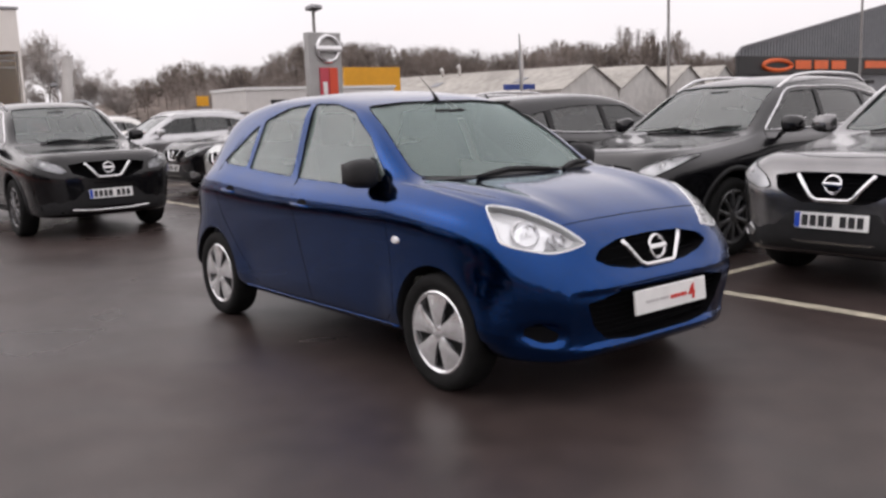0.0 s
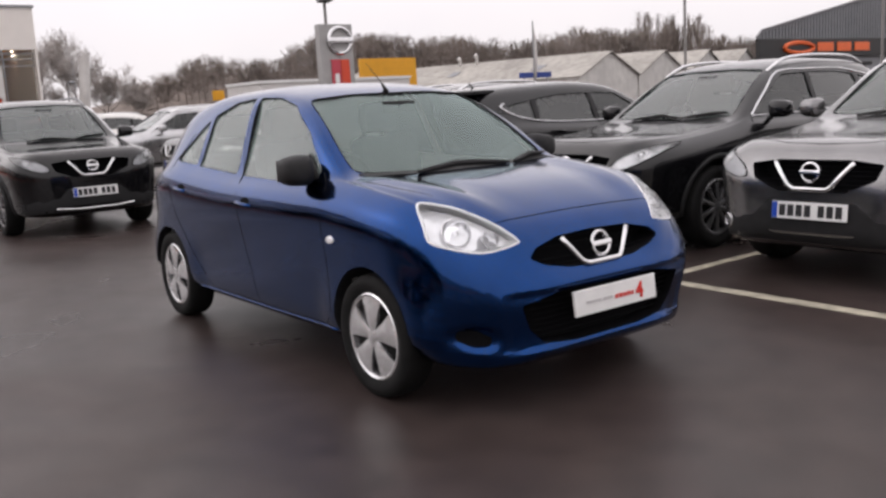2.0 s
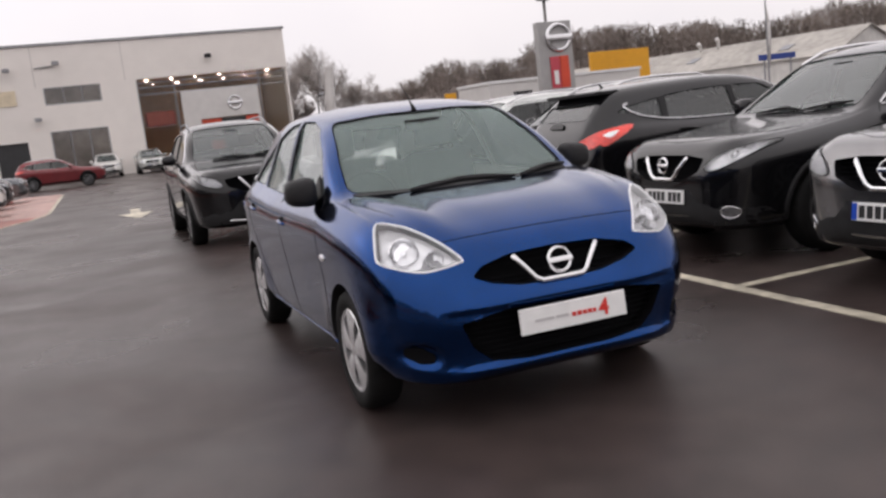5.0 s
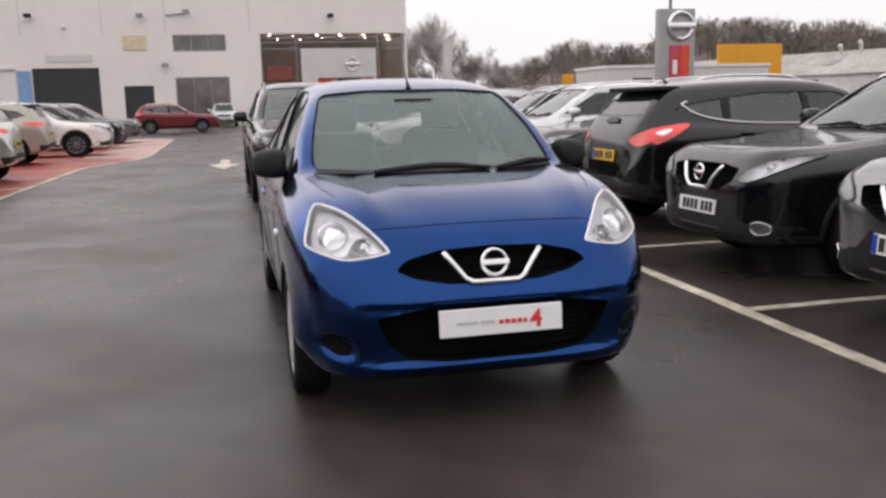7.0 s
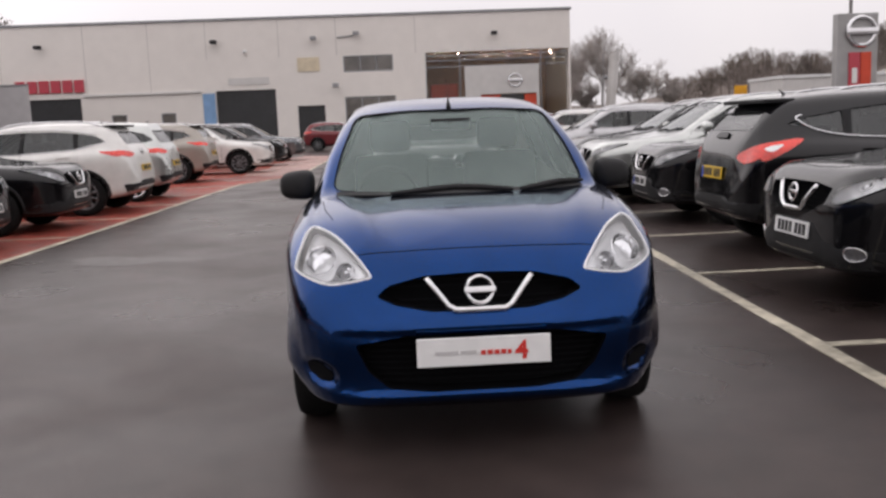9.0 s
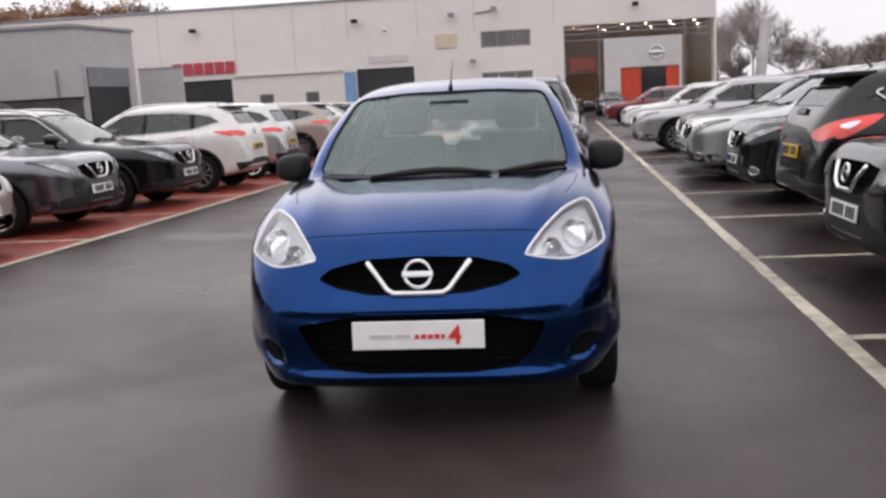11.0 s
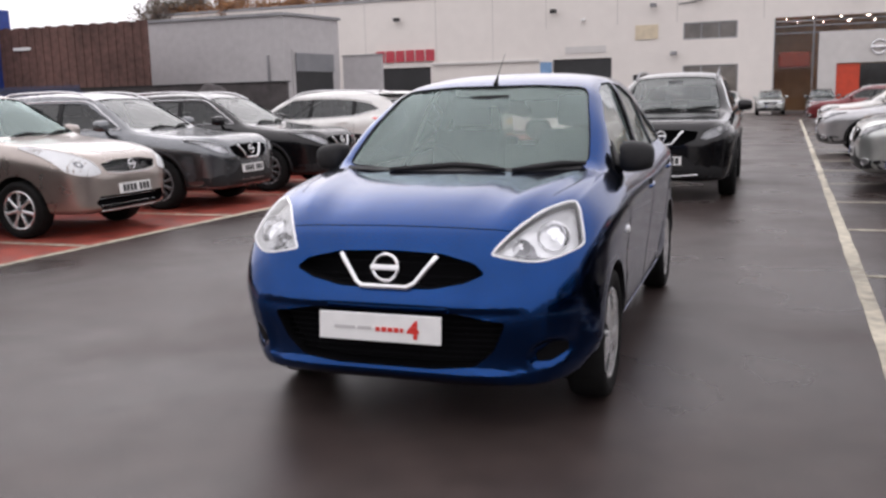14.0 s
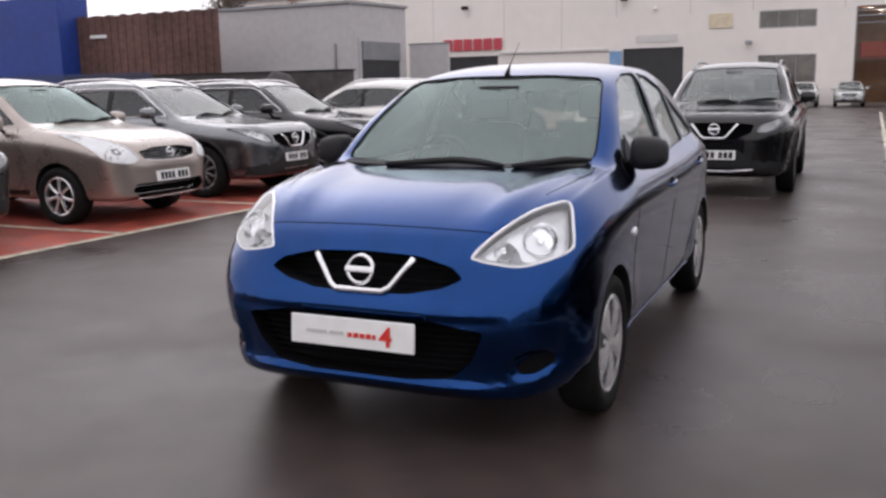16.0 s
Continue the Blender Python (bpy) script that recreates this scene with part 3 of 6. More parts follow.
def car(name, label, spec, d, colour, m=None, group="", detail=True):
    """One car. spec: the curves of its skin; d: its openings, lamps and trim."""
    S = Shape(spec, d.get("shaping"))
    top = thing(name, label, "car", group)
    cut = []
    ay, r = d["axles"], d["arch"]
    for y in ay:
        for s in (-1, 1):
            c = lathe([(r, -0.27), (r, 0.27)], 40, Matrix.Translation((s * (d["track"] - 0.02), y, d["tyre"] + 0.012)) @ Matrix.Rotation(radians(90), 4, "Y"))
            bmesh.ops.recalc_face_normals(c, faces=c.faces)
            cut.append((c, PLASTIC))
    ya, yb = d["cabin"]
    cut.append((S.loft([ya + (yb - ya) * i / 26 for i in range(27)], 0.045, d["sill"]), LINING))
    wins = [softened(w, 0.025) for w in d["windows"]]
    for w in wins:
        cut.append((prism(w, "side", -1.3, 1.3), SEAM))
    ws, rs = softened(d["screen"], 0.05), softened(d["rear_screen"], 0.05)
    cut.append((prism(ws, "front", d["screen_y"][0], d["screen_y"][1]), SEAM))
    cut.append((prism(rs, "front", d["rear_y"][0], S.y1 + 0.3), SEAM))
    if "lamp_depth" in d:
        for s in (-1, 1):
            cut.append((prism([(s * a, b) for a, b in d["headlight"]], "front", S.y0 - 0.4, d["lamp_depth"]), LAMPWHITE))
    for ol, yend, _ in d.get("pockets", ()):
        cut.append((prism(softened(ol, 0.02), "front", S.y0 - 0.4, yend), SEAM))
    skin = S.skin.copy()
    body = carve(skin, cut, colour)
    body.parent = top
    # glass
    glass = d.get("glass", GLASS)
    for k, w in enumerate(wins):
        for s in (-1, 1):
            g = part("window_pane", S.patch(w, "side", s, -0.010, 0.002, 0.08, 10), glass if k == 0 else d.get("rear_glass", glass), top, "", True)
            part("window_seal", S.line(w, "side", s, 0.0045, -0.004, True), d.get("seal", SEAM), g, "", True)
    g = part("windscreen", S.patch(ws, "front", 1, -0.008, 0.002, 0.06, 12), d.get("screen_glass", GLASS), top, "", True)
    part("window_seal", S.line(ws, "front", 1, 0.006, -0.004, True), SEAM, g, "", True)
    g = part("rear_screen", S.patch(rs, "rear", 1, -0.008, 0.002, 0.06, 12), d.get("rear_glass", glass), top, "", True)
    part("window_seal", S.line(rs, "rear", 1, 0.006, -0.004, True), SEAM, g, "", True)
    # cabin
    zs = d["sill"]
    sy = d["seat_y"]
    for s in (-1, 1):
        seat(top, s * 0.34, sy, zs + 0.08)
    seat(top, 0, sy + 0.86, zs + 0.06, 1.16, 3, 0.46)
    sb = d["screen"]
    part("dashboard", box((-0.60, ya + 0.10, zs + 0.1), (0.60, sy - 0.62, min(q[1] for q in sb) - 0.035), 0.07), TRIMGREY, top, "", True)
    zm = max(q[1] for q in sb)
    pm, _ = S.on("front", 0, zm - 0.07)
    part("rear_view_mirror", add_box(box((-0.11, pm.y + 0.05, zm - 0.115), (0.11, pm.y + 0.075, zm - 0.05), 0.012), (-0.012, pm.y + 0.04, zm - 0.09), (0.012, pm.y + 0.12, zm - 0.062), 0.004), PLASTIC, top, "", True)
    part("steering_wheel", tube([Vector((-0.36 + 0.18 * math.cos(a), sy - 0.50 + 0.07 * math.sin(a), zs + 0.50 + 0.17 * math.sin(a))) for a in (2 * math.pi * k / 24 for k in range(24))], 0.016, 6, True), PLASTIC, top, "", True)
    # shut lines, handles
    for ln in d["shut"]:
        for s in (-1, 1):
            part("door_gap", S.line(ln, "side", s, 0.0035, -0.0015), SEAM, body, "", True)
    for hy, hz in d["handles"]:
        for s in (-1, 1):
            p, nrm = S.on("side", hy, hz, s, 0.022)
            q, _ = S.on("side", hy + 0.17, hz + 0.012, s, 0.022)
            a, b = S.on("side", hy - 0.02, hz, s, 0.004)[0], S.on("side", hy + 0.19, hz + 0.012, s, 0.004)[0]
            if "scoop" in d:
                # flat black patch on the skin paints the shade of the handle's hollow
                part("handle_scoop", S.patch([(hy + 0.045 + 0.055 * math.cos(g), hz + 0.010 + 0.024 * math.sin(g)) for g in (2 * math.pi * k / 16 for k in range(16))], "side", s, 0.0015, 0.003, 0.03), SEAM, body, "dark patch painted as shade in the handle's hollow", True)
                a, p, q, b = (S.on("side", hy + u, hz - 0.010 + 0.06 * u, s, w)[0] for u, w in ((-0.02, -0.004), (0.02, 0.004), (0.15, 0.004), (0.19, -0.004)))
            part("door_handle", tube([a, p, (p + q) / 2 + nrm * 0.004, q, b], [0.008, 0.011, 0.011, 0.011, 0.008], 8), d.get("handle_mat", colour), body, "", True)
    if "hood" in d:
        part("bonnet_gap", S.line(d["hood"], "top", 1, 0.0035, -0.001), SEAM, body, "", True)
    if "hood_side" in d:
        for s in (-1, 1):
            part("bonnet_gap", S.line([(s * a, b) for a, b in d["hood_side"]], "top", 1, 0.0025, -0.001), SEAM, body, "", True)
    if "cowl" in d:
        part("cowl_panel", S.patch(d["cowl"], "top", 1, 0.002, 0.006, 0.05), PLASTIC, top, "black cowl below the windscreen", True)
    # front
    for ol, yend, slats in d.get("pockets", ()):
        gb = bmesh.new()
        for z in slats:
            cross = []
            for (xa, za), (xb, zb) in zip(ol, ol[1:] + ol[:1]):
                if (za - z) * (zb - z) < 0:
                    cross.append(xa + (xb - xa) * (z - za) / (zb - za))
            if len(cross) >= 2:
                x0, x1 = min(cross), max(cross)
                pts = []
                for k in range(13):
                    x = x0 + (x1 - x0) * k / 12
                    pts.append(S.on("front", x, z, 1, 0)[0] + Vector((0, 0.05, 0)))
                add_tube(gb, pts, 0.0035, 5)
        part("grille_slats", gb, d.get("slat_mat", SEAM), top, "black grille slats", True)
    for ol, mat, off, nm in d["front_panels"]:
        part(nm, S.patch(softened(ol, 0.02), "front", 1, off, 0.012, 0.04), mat, top, "", True)
    for s in (-1, 1):
        hl = [(s * a, b) for a, b in d["headlight"]]
        deep = "lamp_depth" in d
        base = part("headlight", S.patch(hl, "front", 1, -0.040 if deep else 0.0015, 0.004, 0.025), d.get("lamp_base", REFLECTOR), top, "clear headlight with bright reflector", True)
        part("lamp_lens", S.patch(hl, "front", 1, 0.003 if deep else 0.012, 0.012, 0.03), LENS, base, "", True)
        part("lamp_surround", S.line(hl, "front", 1, d.get("lamp_rim", 0.007), -0.003 if deep else 0.008, True, 6, 0.02), d.get("rim_mat", LAMPWHITE), base, "", True)
        if deep:
            part("lamp_bezel", S.patch(softened([(s * a, b) for a, b in d["bezel"]], 0.02), "front", 1, -0.034, 0.006, 0.03), LAMPGREY, base, "dark grey inner bezel", True)
        for bx, bz, br in d["bulbs"]:
            if deep:
                p, nrm = S.on("front", s * bx, bz, 1, -0.014)
                q = (Vector((0, -1, 0.04)) * 0.35 + nrm * 0.65).normalized().to_track_quat("Z", "Y").to_matrix().to_4x4()
                bowl = part("reflector_bowl", lathe([(br * 1.07, -0.03), (br * 1.05, 0), (br, 0.002), (br * 0.96, -0.006), (br * 0.86, -0.020), (br * 0.66, -0.034), (br * 0.40, -0.044), (br * 0.26, -0.046), (br * 0.24, -0.016), (br * 0.16, -0.009), (0.001, -0.008)], 28, Matrix.Translation(p) @ q), BOWL, base, "", True)
                continue

            def ring(k):
                return [(s * bx + k * br * math.cos(a), bz + k * br * math.sin(a)) for a in (2 * math.pi * i / 20 for i in range(20))]
            bowl = part("reflector_bowl", S.patch(ring(1), "front", 1, 0.0045, 0.003, 0.02), d.get("bowl_mat", LAMPGREY), base, "", True)
            part("bowl_ring", S.line(ring(1.02), "front", 1, 0.0035, 0.005, True, 5, 0.02), LAMPWHITE, bowl, "", True)
            part("bulb", S.patch(ring(0.42), "front", 1, 0.0085, 0.004, 0.02), LAMPWHITE, bowl, "", True)
        for ol, mat, off, nm in d["side_panels"]:
            part(nm, S.patch(softened([(s * a, b) for a, b in ol], 0.015), "front", 1, off, 0.01, 0.04), mat, top, "", True)
        for fx, fz, fr in d.get("fogs", ()):
            oval = [(s * fx + 1.3 * fr * math.cos(a), fz + fr * math.sin(a)) for a in (2 * math.pi * i / 22 for i in range(22))]
            fo = part("fog_lamp", S.patch(oval, "front", 1, 0.006, 0.004, 0.03), LAMPGREY, top, "", True)
            part("fog_ring", S.line(oval, "front", 1, 0.006, 0.007, True, 6, 0.03), CHROME, fo, "", True)
    for pts, rad, mat, nm in d["bars"]:
        part(nm, S.line(pts, "front", 1, rad, rad * 0.5, False, 8, 0.03), mat, top, "", True)
    if "plate_z" in d:
        p, _ = S.on("front", 0.0, d["plate_z"], 1, 0.0)
        plate(top, (0, min(p.y, S.on("front", 0.25, d["plate_z"], 1, 0.0)[0].y) - 0.014, d["plate_z"]), PLATEW, band=d.get("band", True))
    if "rear_plate_z" in d:
        p, _ = S.on("rear", 0.0, d["rear_plate_z"], 1, 0.0)
        plate(top, (0, p.y + 0.016, d["rear_plate_z"]), PLATEY, face=180)
    bz = d["badge"]
    p, _ = S.on("front", 0, bz[0], 1, bz[2])
    badge(top, p, bz[1], d.get("badge_tilt", 10))
    if d.get("rear_badge"):
        p, _ = S.on("rear", 0, d["rear_badge"], 1, 0.014)
        badge(top, p, bz[1] * 0.9, 12, 180)
    # rear
    for s in (-1, 1):
        tl = part("tail_lamp", S.patch(rounded([(s * a, b) for a, b in d["tail"]], True, 3), "rear", 1, 0.008, 0.012, 0.04), REDLENS, top, "red tail lamp", True)
        if "tail_glint" in d:
            # white patch paints the pale reflection on the red lens
            part("lamp_core", S.patch(rounded(d["tail_glint"], True, 3), "side", s, 0.0095, 0.012, 0.04), LAMPWHITE, tl, "white patch painted as a glint in the lamp", True)
        part("tail_lamp_side", S.patch(rounded(d["tail_side"], True, 3), "side", s, 0.008, 0.012, 0.04), REDLENS, tl, "", True)
    for ol, mat, off, nm in d.get("rear_panels", ()):
        part(nm, S.patch(softened(ol, 0.02), "rear", 1, off, 0.012, 0.05), mat, top, "", True)
    for ol, mat, off, nm in d.get("side_trim", ()):
        for s in (-1, 1):
            part(nm, S.patch(softened(ol, 0.01), "side", s, off, 0.008, 0.06), mat, top, "", True)
    for pts, rad, mat, nm in d.get("side_bars", ()):
        for s in (-1, 1):
            part(nm, S.line(pts, "side", s, rad, rad * 0.4, False, 6, 0.06), mat, top, "", True)
    for wy, nm in zip(ay, ("front", "rear")):
        for s in (-1, 1):
            if "cladding" in d:
                n = 20
                ring = [(wy + (r + 0.025) * math.cos(a), d["tyre"] + 0.012 + (r + 0.025) * math.sin(a)) for a in (math.pi * (-0.08 + 1.16 * k / n) for k in range(n + 1))]
                part("arch_trim", S.line(ring, "side", s, 0.028, -0.010, False, 6, 0.06), PLASTIC, top, "", True)
            wheel(top, s * d["track"], wy, d["tyre"], d["rim"], d.get("tyre_w", 0.19), d["spokes"], d["wheel"])
    # roof
    p, _ = S.on("top", 0, d["aerial"])
    ar = part("aerial", tube([p + Vector((0, 0.0, -0.005)), p + Vector((0, 0.02, 0.02)), p + Vector((0, 0.05, 0.05))], [0.016, 0.010, 0.005], 8), PLASTIC, top, "", True)
    part("aerial_rod", tube([p + Vector((0, 0.04, 0.045)), p + Vector((0, 0.20, 0.17))] if d.get("long_aerial") else [p + Vector((0, 0.04, 0.045)), p + Vector((0, 0.07, 0.06))], [0.003, 0.0012], 6), PLASTIC, ar)
    if "rails" in d:
        y0, y1 = d["rails"]
        for s in (-1, 1):
            pts = []
            for k in range(15):
                y = y0 + (y1 - y0) * k / 14
                q, _ = S.on("top", s * (S.f["roof"](y) * 0.90), y)
                lift_z = 0.055 * min(1, k / 2.2, (14 - k) / 2.2)
                pts.append(q + Vector((0, 0, lift_z)))
            part("roof_rail", tube(pts, 0.016, 8), d.get("rail_mat", CHROME), top, "", True)
    for pts in d.get("wipers", ()):
        ptsw = [S.on("top", a, b, 1, 0.012)[0] for a, b in pts]
        w = part("wiper", tube(ptsw, [0.010] + [0.017] * (len(ptsw) - 2) + [0.009], 6), PLASTIC, top, "black wiper", True)
    if "spoiler" in d:
        y, z, w = d["spoiler"]
        part("spoiler", box((-w, y - 0.18, z - 0.025), (w, y + 0.10, z + 0.015), 0.018, Matrix.Rotation(0, 4, "X")), d.get("spoiler_mat", colour), top, "", True)
    return S, top


def mirrors_for(top, d, colour):
    x, y, z = d["mirror"]
    mirror_pair(top, x, y, z, d.get("mirror_mat", colour), *d.get("mirror_size", (0.20, 0.155)))


SMALLCAR = dict(
    wide=[(-0.752, 0.30), (-0.742, 0.40), (-0.72, 0.49), (-0.68, 0.575), (-0.61, 0.66), (-0.5, 0.735), (-0.35, 0.785), (-0.15, 0.815), (0.1, 0.826), (0.6, 0.83), (2.2, 0.832), (2.5, 0.825), (2.72, 0.785), (2.88, 0.69), (2.97, 0.54), (3.02, 0.36)],
    floor=[(-0.752, 0.31), (-0.735, 0.25), (-0.65, 0.205), (-0.3, 0.19), (2.5, 0.19), (2.85, 0.25), (3.02, 0.36)],
    belt=[(-0.752, 0.46), (-0.735, 0.53), (-0.68, 0.60), (-0.62, 0.68), (-0.5, 0.765), (-0.38, 0.845), (-0.25, 0.90), (0.0, 0.945), (0.35, 0.985), (0.7, 0.99), (1.4, 1.0), (2.0, 1.035), (2.35, 1.06), (2.6, 1.02), (2.8, 0.92), (2.95, 0.7), (3.02, 0.5)],
    top=[(-0.752, 0.50), (-0.735, 0.555), (-0.69, 0.605), (-0.655, 0.70), (-0.60, 0.775), (-0.50, 0.845), (-0.25, 0.935), (0.05, 0.978), (0.29, 1.003), (0.42, 1.095), (0.60, 1.23), (0.78, 1.345), (0.92, 1.41), (1.1, 1.45), (1.5, 1.485), (1.9, 1.48), (2.25, 1.445), (2.55, 1.38), (2.64, 1.33), (2.80, 1.13), (2.92, 0.93), (2.99, 0.72), (3.02, 0.56)],
    roof=[(-0.752, 0.2), (-0.7, 0.38), (-0.6, 0.48), (-0.4, 0.58), (-0.1, 0.64), (0.3, 0.66), (0.55, 0.655), (0.8, 0.61), (1.05, 0.585), (1.4, 0.58), (2.0, 0.565), (2.4, 0.54), (2.65, 0.52), (2.85, 0.50), (2.97, 0.38), (3.02, 0.22)])


def ease(a, b, v):
    t = min(1.0, max(0.0, (v - a) / (b - a)))
    return t * t * (3 - 2 * t)


def small_car_nose(bm):
    """Flares the arches, folds the bonnet's two ridges, and presses the set-back centre and the corner pockets into the lower bumper."""
    for v in bm.verts:
        x, y, z, s = abs(v.co.x), v.co.y, v.co.z, (1 if v.co.x > 0 else -1)
        if x > 0.55 and z < 0.85:
            for ay in (0.0, 2.45):
                x += max(0.0, 0.814 - x) * 0.92 * (1 - ease(0.34, 0.52, math.hypot(y - ay, z - 0.30))) * ease(0.20, 0.38, z)
        x += 0.026 * ease(0.72, 0.50, z) * ease(-0.30, -0.48, y) * ease(0.42, 0.60, x)
        v.co.x = s * x if abs(v.co.x) > 1e-4 else 0.0
        if -0.56 < y < 0.30 and z > 0.72:
            ridge = 0.455 + 0.20 * (y + 0.45)
            v.co.z += ease(-0.56, -0.36, y) * ease(0.30, 0.18, y) * (0.013 * math.exp(-((x - ridge) / 0.055) ** 2) - 0.008 * math.exp(-((x - ridge + 0.13) / 0.07) ** 2))
    for k in range(27):
        front = [f for f in bm.faces if f.calc_center_median().y < -0.30 and f.calc_center_median().z < 0.60]
        geom = list({g for f in front for g in (f, *f.edges, *f.verts)})
        bmesh.ops.bisect_plane(bm, geom=geom, dist=1e-5, plane_co=(0, 0, 0.215 + 0.0137 * k), plane_no=(0, 0, 1))
    for k in range(28):
        front = [f for f in bm.faces if f.calc_center_median().y < -0.30 and f.calc_center_median().z < 0.60 and abs(f.calc_center_median().x) > 0.4]
        geom = list({g for f in front for g in (f, *f.edges, *f.verts)})
        bmesh.ops.bisect_plane(bm, geom=geom, dist=1e-5, plane_co=((0.49 + 0.02 * (k // 2)) * (1 if k % 2 else -1), 0, 0), plane_no=(1, 0, 0))
    for v in bm.verts:
        if v.co.y < -0.30:
            x, z = abs(v.co.x), v.co.z
            mid = (1 - ease(0.50, 0.60, x)) * ease(0.548, 0.515, z) * (0.50 + 0.70 * ease(0.50, 0.31, z)) * (1 - 0.4 * ease(0.289, 0.278, z))
            r = math.hypot((x - 0.650) / 0.088, (z - (0.355 + 0.15 * (x - 0.65))) / 0.066)
            corner = 1 - ease(0.50, 1.0, r)
            side = -0.7 if v.co.x > 0 else 0.7
            v.co += Vector((0, 0.034, 0)) * mid + Vector((side, 1.0, 0)) * 0.020 * corner + Vector((0, 0.022, 0)) * ease(0.52, 0.28, z) * ease(0.50, 0.60, x)


SMALLCAR_D = dict(
    shaping=small_car_nose, scoop=True, screen_glass=GLAREGLASS,
    hood_side=[(0.59, -0.25), (0.635, -0.08), (0.665, 0.16)],
    cowl=[(-0.60, 0.25), (-0.3, 0.205), (0.3, 0.205), (0.60, 0.25), (0.61, 0.315), (0.3, 0.275), (-0.3, 0.275), (-0.61, 0.315)],
    glass=SIDEGLASS, axles=(0.0, 2.45), arch=0.318, track=0.718, tyre=0.290, rim=0.205, tyre_w=0.165, spokes=5, wheel="trim",
    cabin=(0.22, 2.72), sill=0.42, seat_y=1.36, screen_y=(0.02, 1.25), rear_y=(2.35,),
    windows=[[(0.49, 1.03), (0.70, 1.215), (0.96, 1.36), (1.18, 1.408), (1.40, 1.418), (1.365, 0.985), (0.75, 0.968), (0.55, 0.978)],
             [(1.455, 1.418), (1.70, 1.40), (1.96, 1.325), (1.985, 1.025), (1.435, 0.99)],
             [(2.02, 1.305), (2.15, 1.235), (2.355, 1.075), (2.31, 1.05), (2.03, 1.032)]],
    screen=[(-0.63, 1.018), (-0.30, 0.998), (0.30, 0.998), (0.63, 1.018), (0.595, 1.18), (0.52, 1.385), (0.25, 1.405), (-0.25, 1.405), (-0.52, 1.385), (-0.595, 1.18)],
    rear_screen=[(-0.50, 1.02), (0.50, 1.02), (0.46, 1.325), (-0.46, 1.325)],
    shut=[[(0.47, 1.02), (0.37, 0.95), (0.345, 0.80), (0.34, 0.36), (0.44, 0.275), (1.20, 0.275), (1.30, 0.90), (1.41, 1.10), (1.42, 1.42)],
          [(1.20, 0.275), (1.86, 0.275), (2.10, 0.52), (2.26, 0.70), (2.33, 0.92), (2.36, 1.06), (2.22, 1.22)]],
    handles=[(1.13, 0.845), (2.06, 0.885)], handle_mat=BLUE,
    hood=[(-0.485, -0.535), (-0.24, -0.532), (0, -0.530), (0.24, -0.532), (0.485, -0.535)],
    headlight=rounded([(0.430, 0.745), (0.490, 0.816), (0.568, 0.878), (0.63, 0.903), (0.672, 0.909), (0.700, 0.892), (0.722, 0.845), (0.742, 0.785), (0.738, 0.752), (0.67, 0.724), (0.595, 0.710), (0.51, 0.720), (0.450, 0.732)], True, 4),
    bulbs=[(0.640, 0.80, 0.062), (0.535, 0.765, 0.036)], lamp_depth=-0.14, bezel=[(0.50, 0.722), (0.545, 0.80), (0.585, 0.775), (0.60, 0.735), (0.66, 0.732), (0.60, 0.714)], lamp_rim=0.0065, lamp_base=HOUSING,
    front_panels=[],
    pockets=[([(-0.41, 0.665), (-0.36, 0.705), (-0.22, 0.735), (0, 0.742), (0.22, 0.735), (0.36, 0.705), (0.41, 0.665), (0.33, 0.628), (0.2, 0.602), (0, 0.596), (-0.2, 0.602), (-0.33, 0.628)], -0.56, (0.615, 0.64, 0.665, 0.69, 0.715)),
             ([(-0.50, 0.485), (-0.3, 0.518), (0.3, 0.518), (0.50, 0.485), (0.45, 0.37), (0.37, 0.30), (0.2, 0.283), (-0.2, 0.283), (-0.37, 0.30), (-0.45, 0.37)], -0.60, (0.30, 0.325, 0.35, 0.375, 0.40, 0.425, 0.45, 0.475, 0.50))],
    side_panels=[([(0.595, 0.355), (0.65, 0.392), (0.705, 0.388), (0.703, 0.345), (0.65, 0.312), (0.60, 0.318)], SEAM, 0.003, "fog_blank")],
    bars=[([(-0.208, 0.722), (-0.165, 0.67), (-0.125, 0.618), (-0.098, 0.602), (0.098, 0.602), (0.125, 0.618), (0.165, 0.67), (0.208, 0.722)], 0.013, CHROME, "grille_chrome_strip")],
    badge=(0.672, 0.062, 0.022), badge_tilt=14,
    tail=[(0.52, 0.98), (0.60, 1.08), (0.66, 1.0), (0.66, 0.84), (0.56, 0.86)], tail_side=[(2.74, 1.00), (2.80, 0.98), (2.85, 0.87), (2.78, 0.88)], rear_badge=0.86,
    aerial=0.94, long_aerial=True, mirror=(0.822, 0.575, 1.04), mirror_mat=PLASTIC, mirror_size=(0.175, 0.15),
    wipers=[[(-0.34, 0.195), (-0.18, 0.25), (-0.03, 0.295), (0.10, 0.27), (0.255, 0.19)], [(0.29, 0.19), (0.40, 0.265), (0.50, 0.312), (0.62, 0.318)]],
    side_trim=[([(0.50, 0.998), (0.66, 0.972), (0.70, 1.03), (0.64, 1.12)], PLASTIC, 0.004, "mirror_base")],
    # thin bar added to draw the highlight line along the sill
    side_bars=[([(0.34, 0.262), (1.2, 0.258), (2.1, 0.262)], 0.005, BLUE, "sill_trim")])


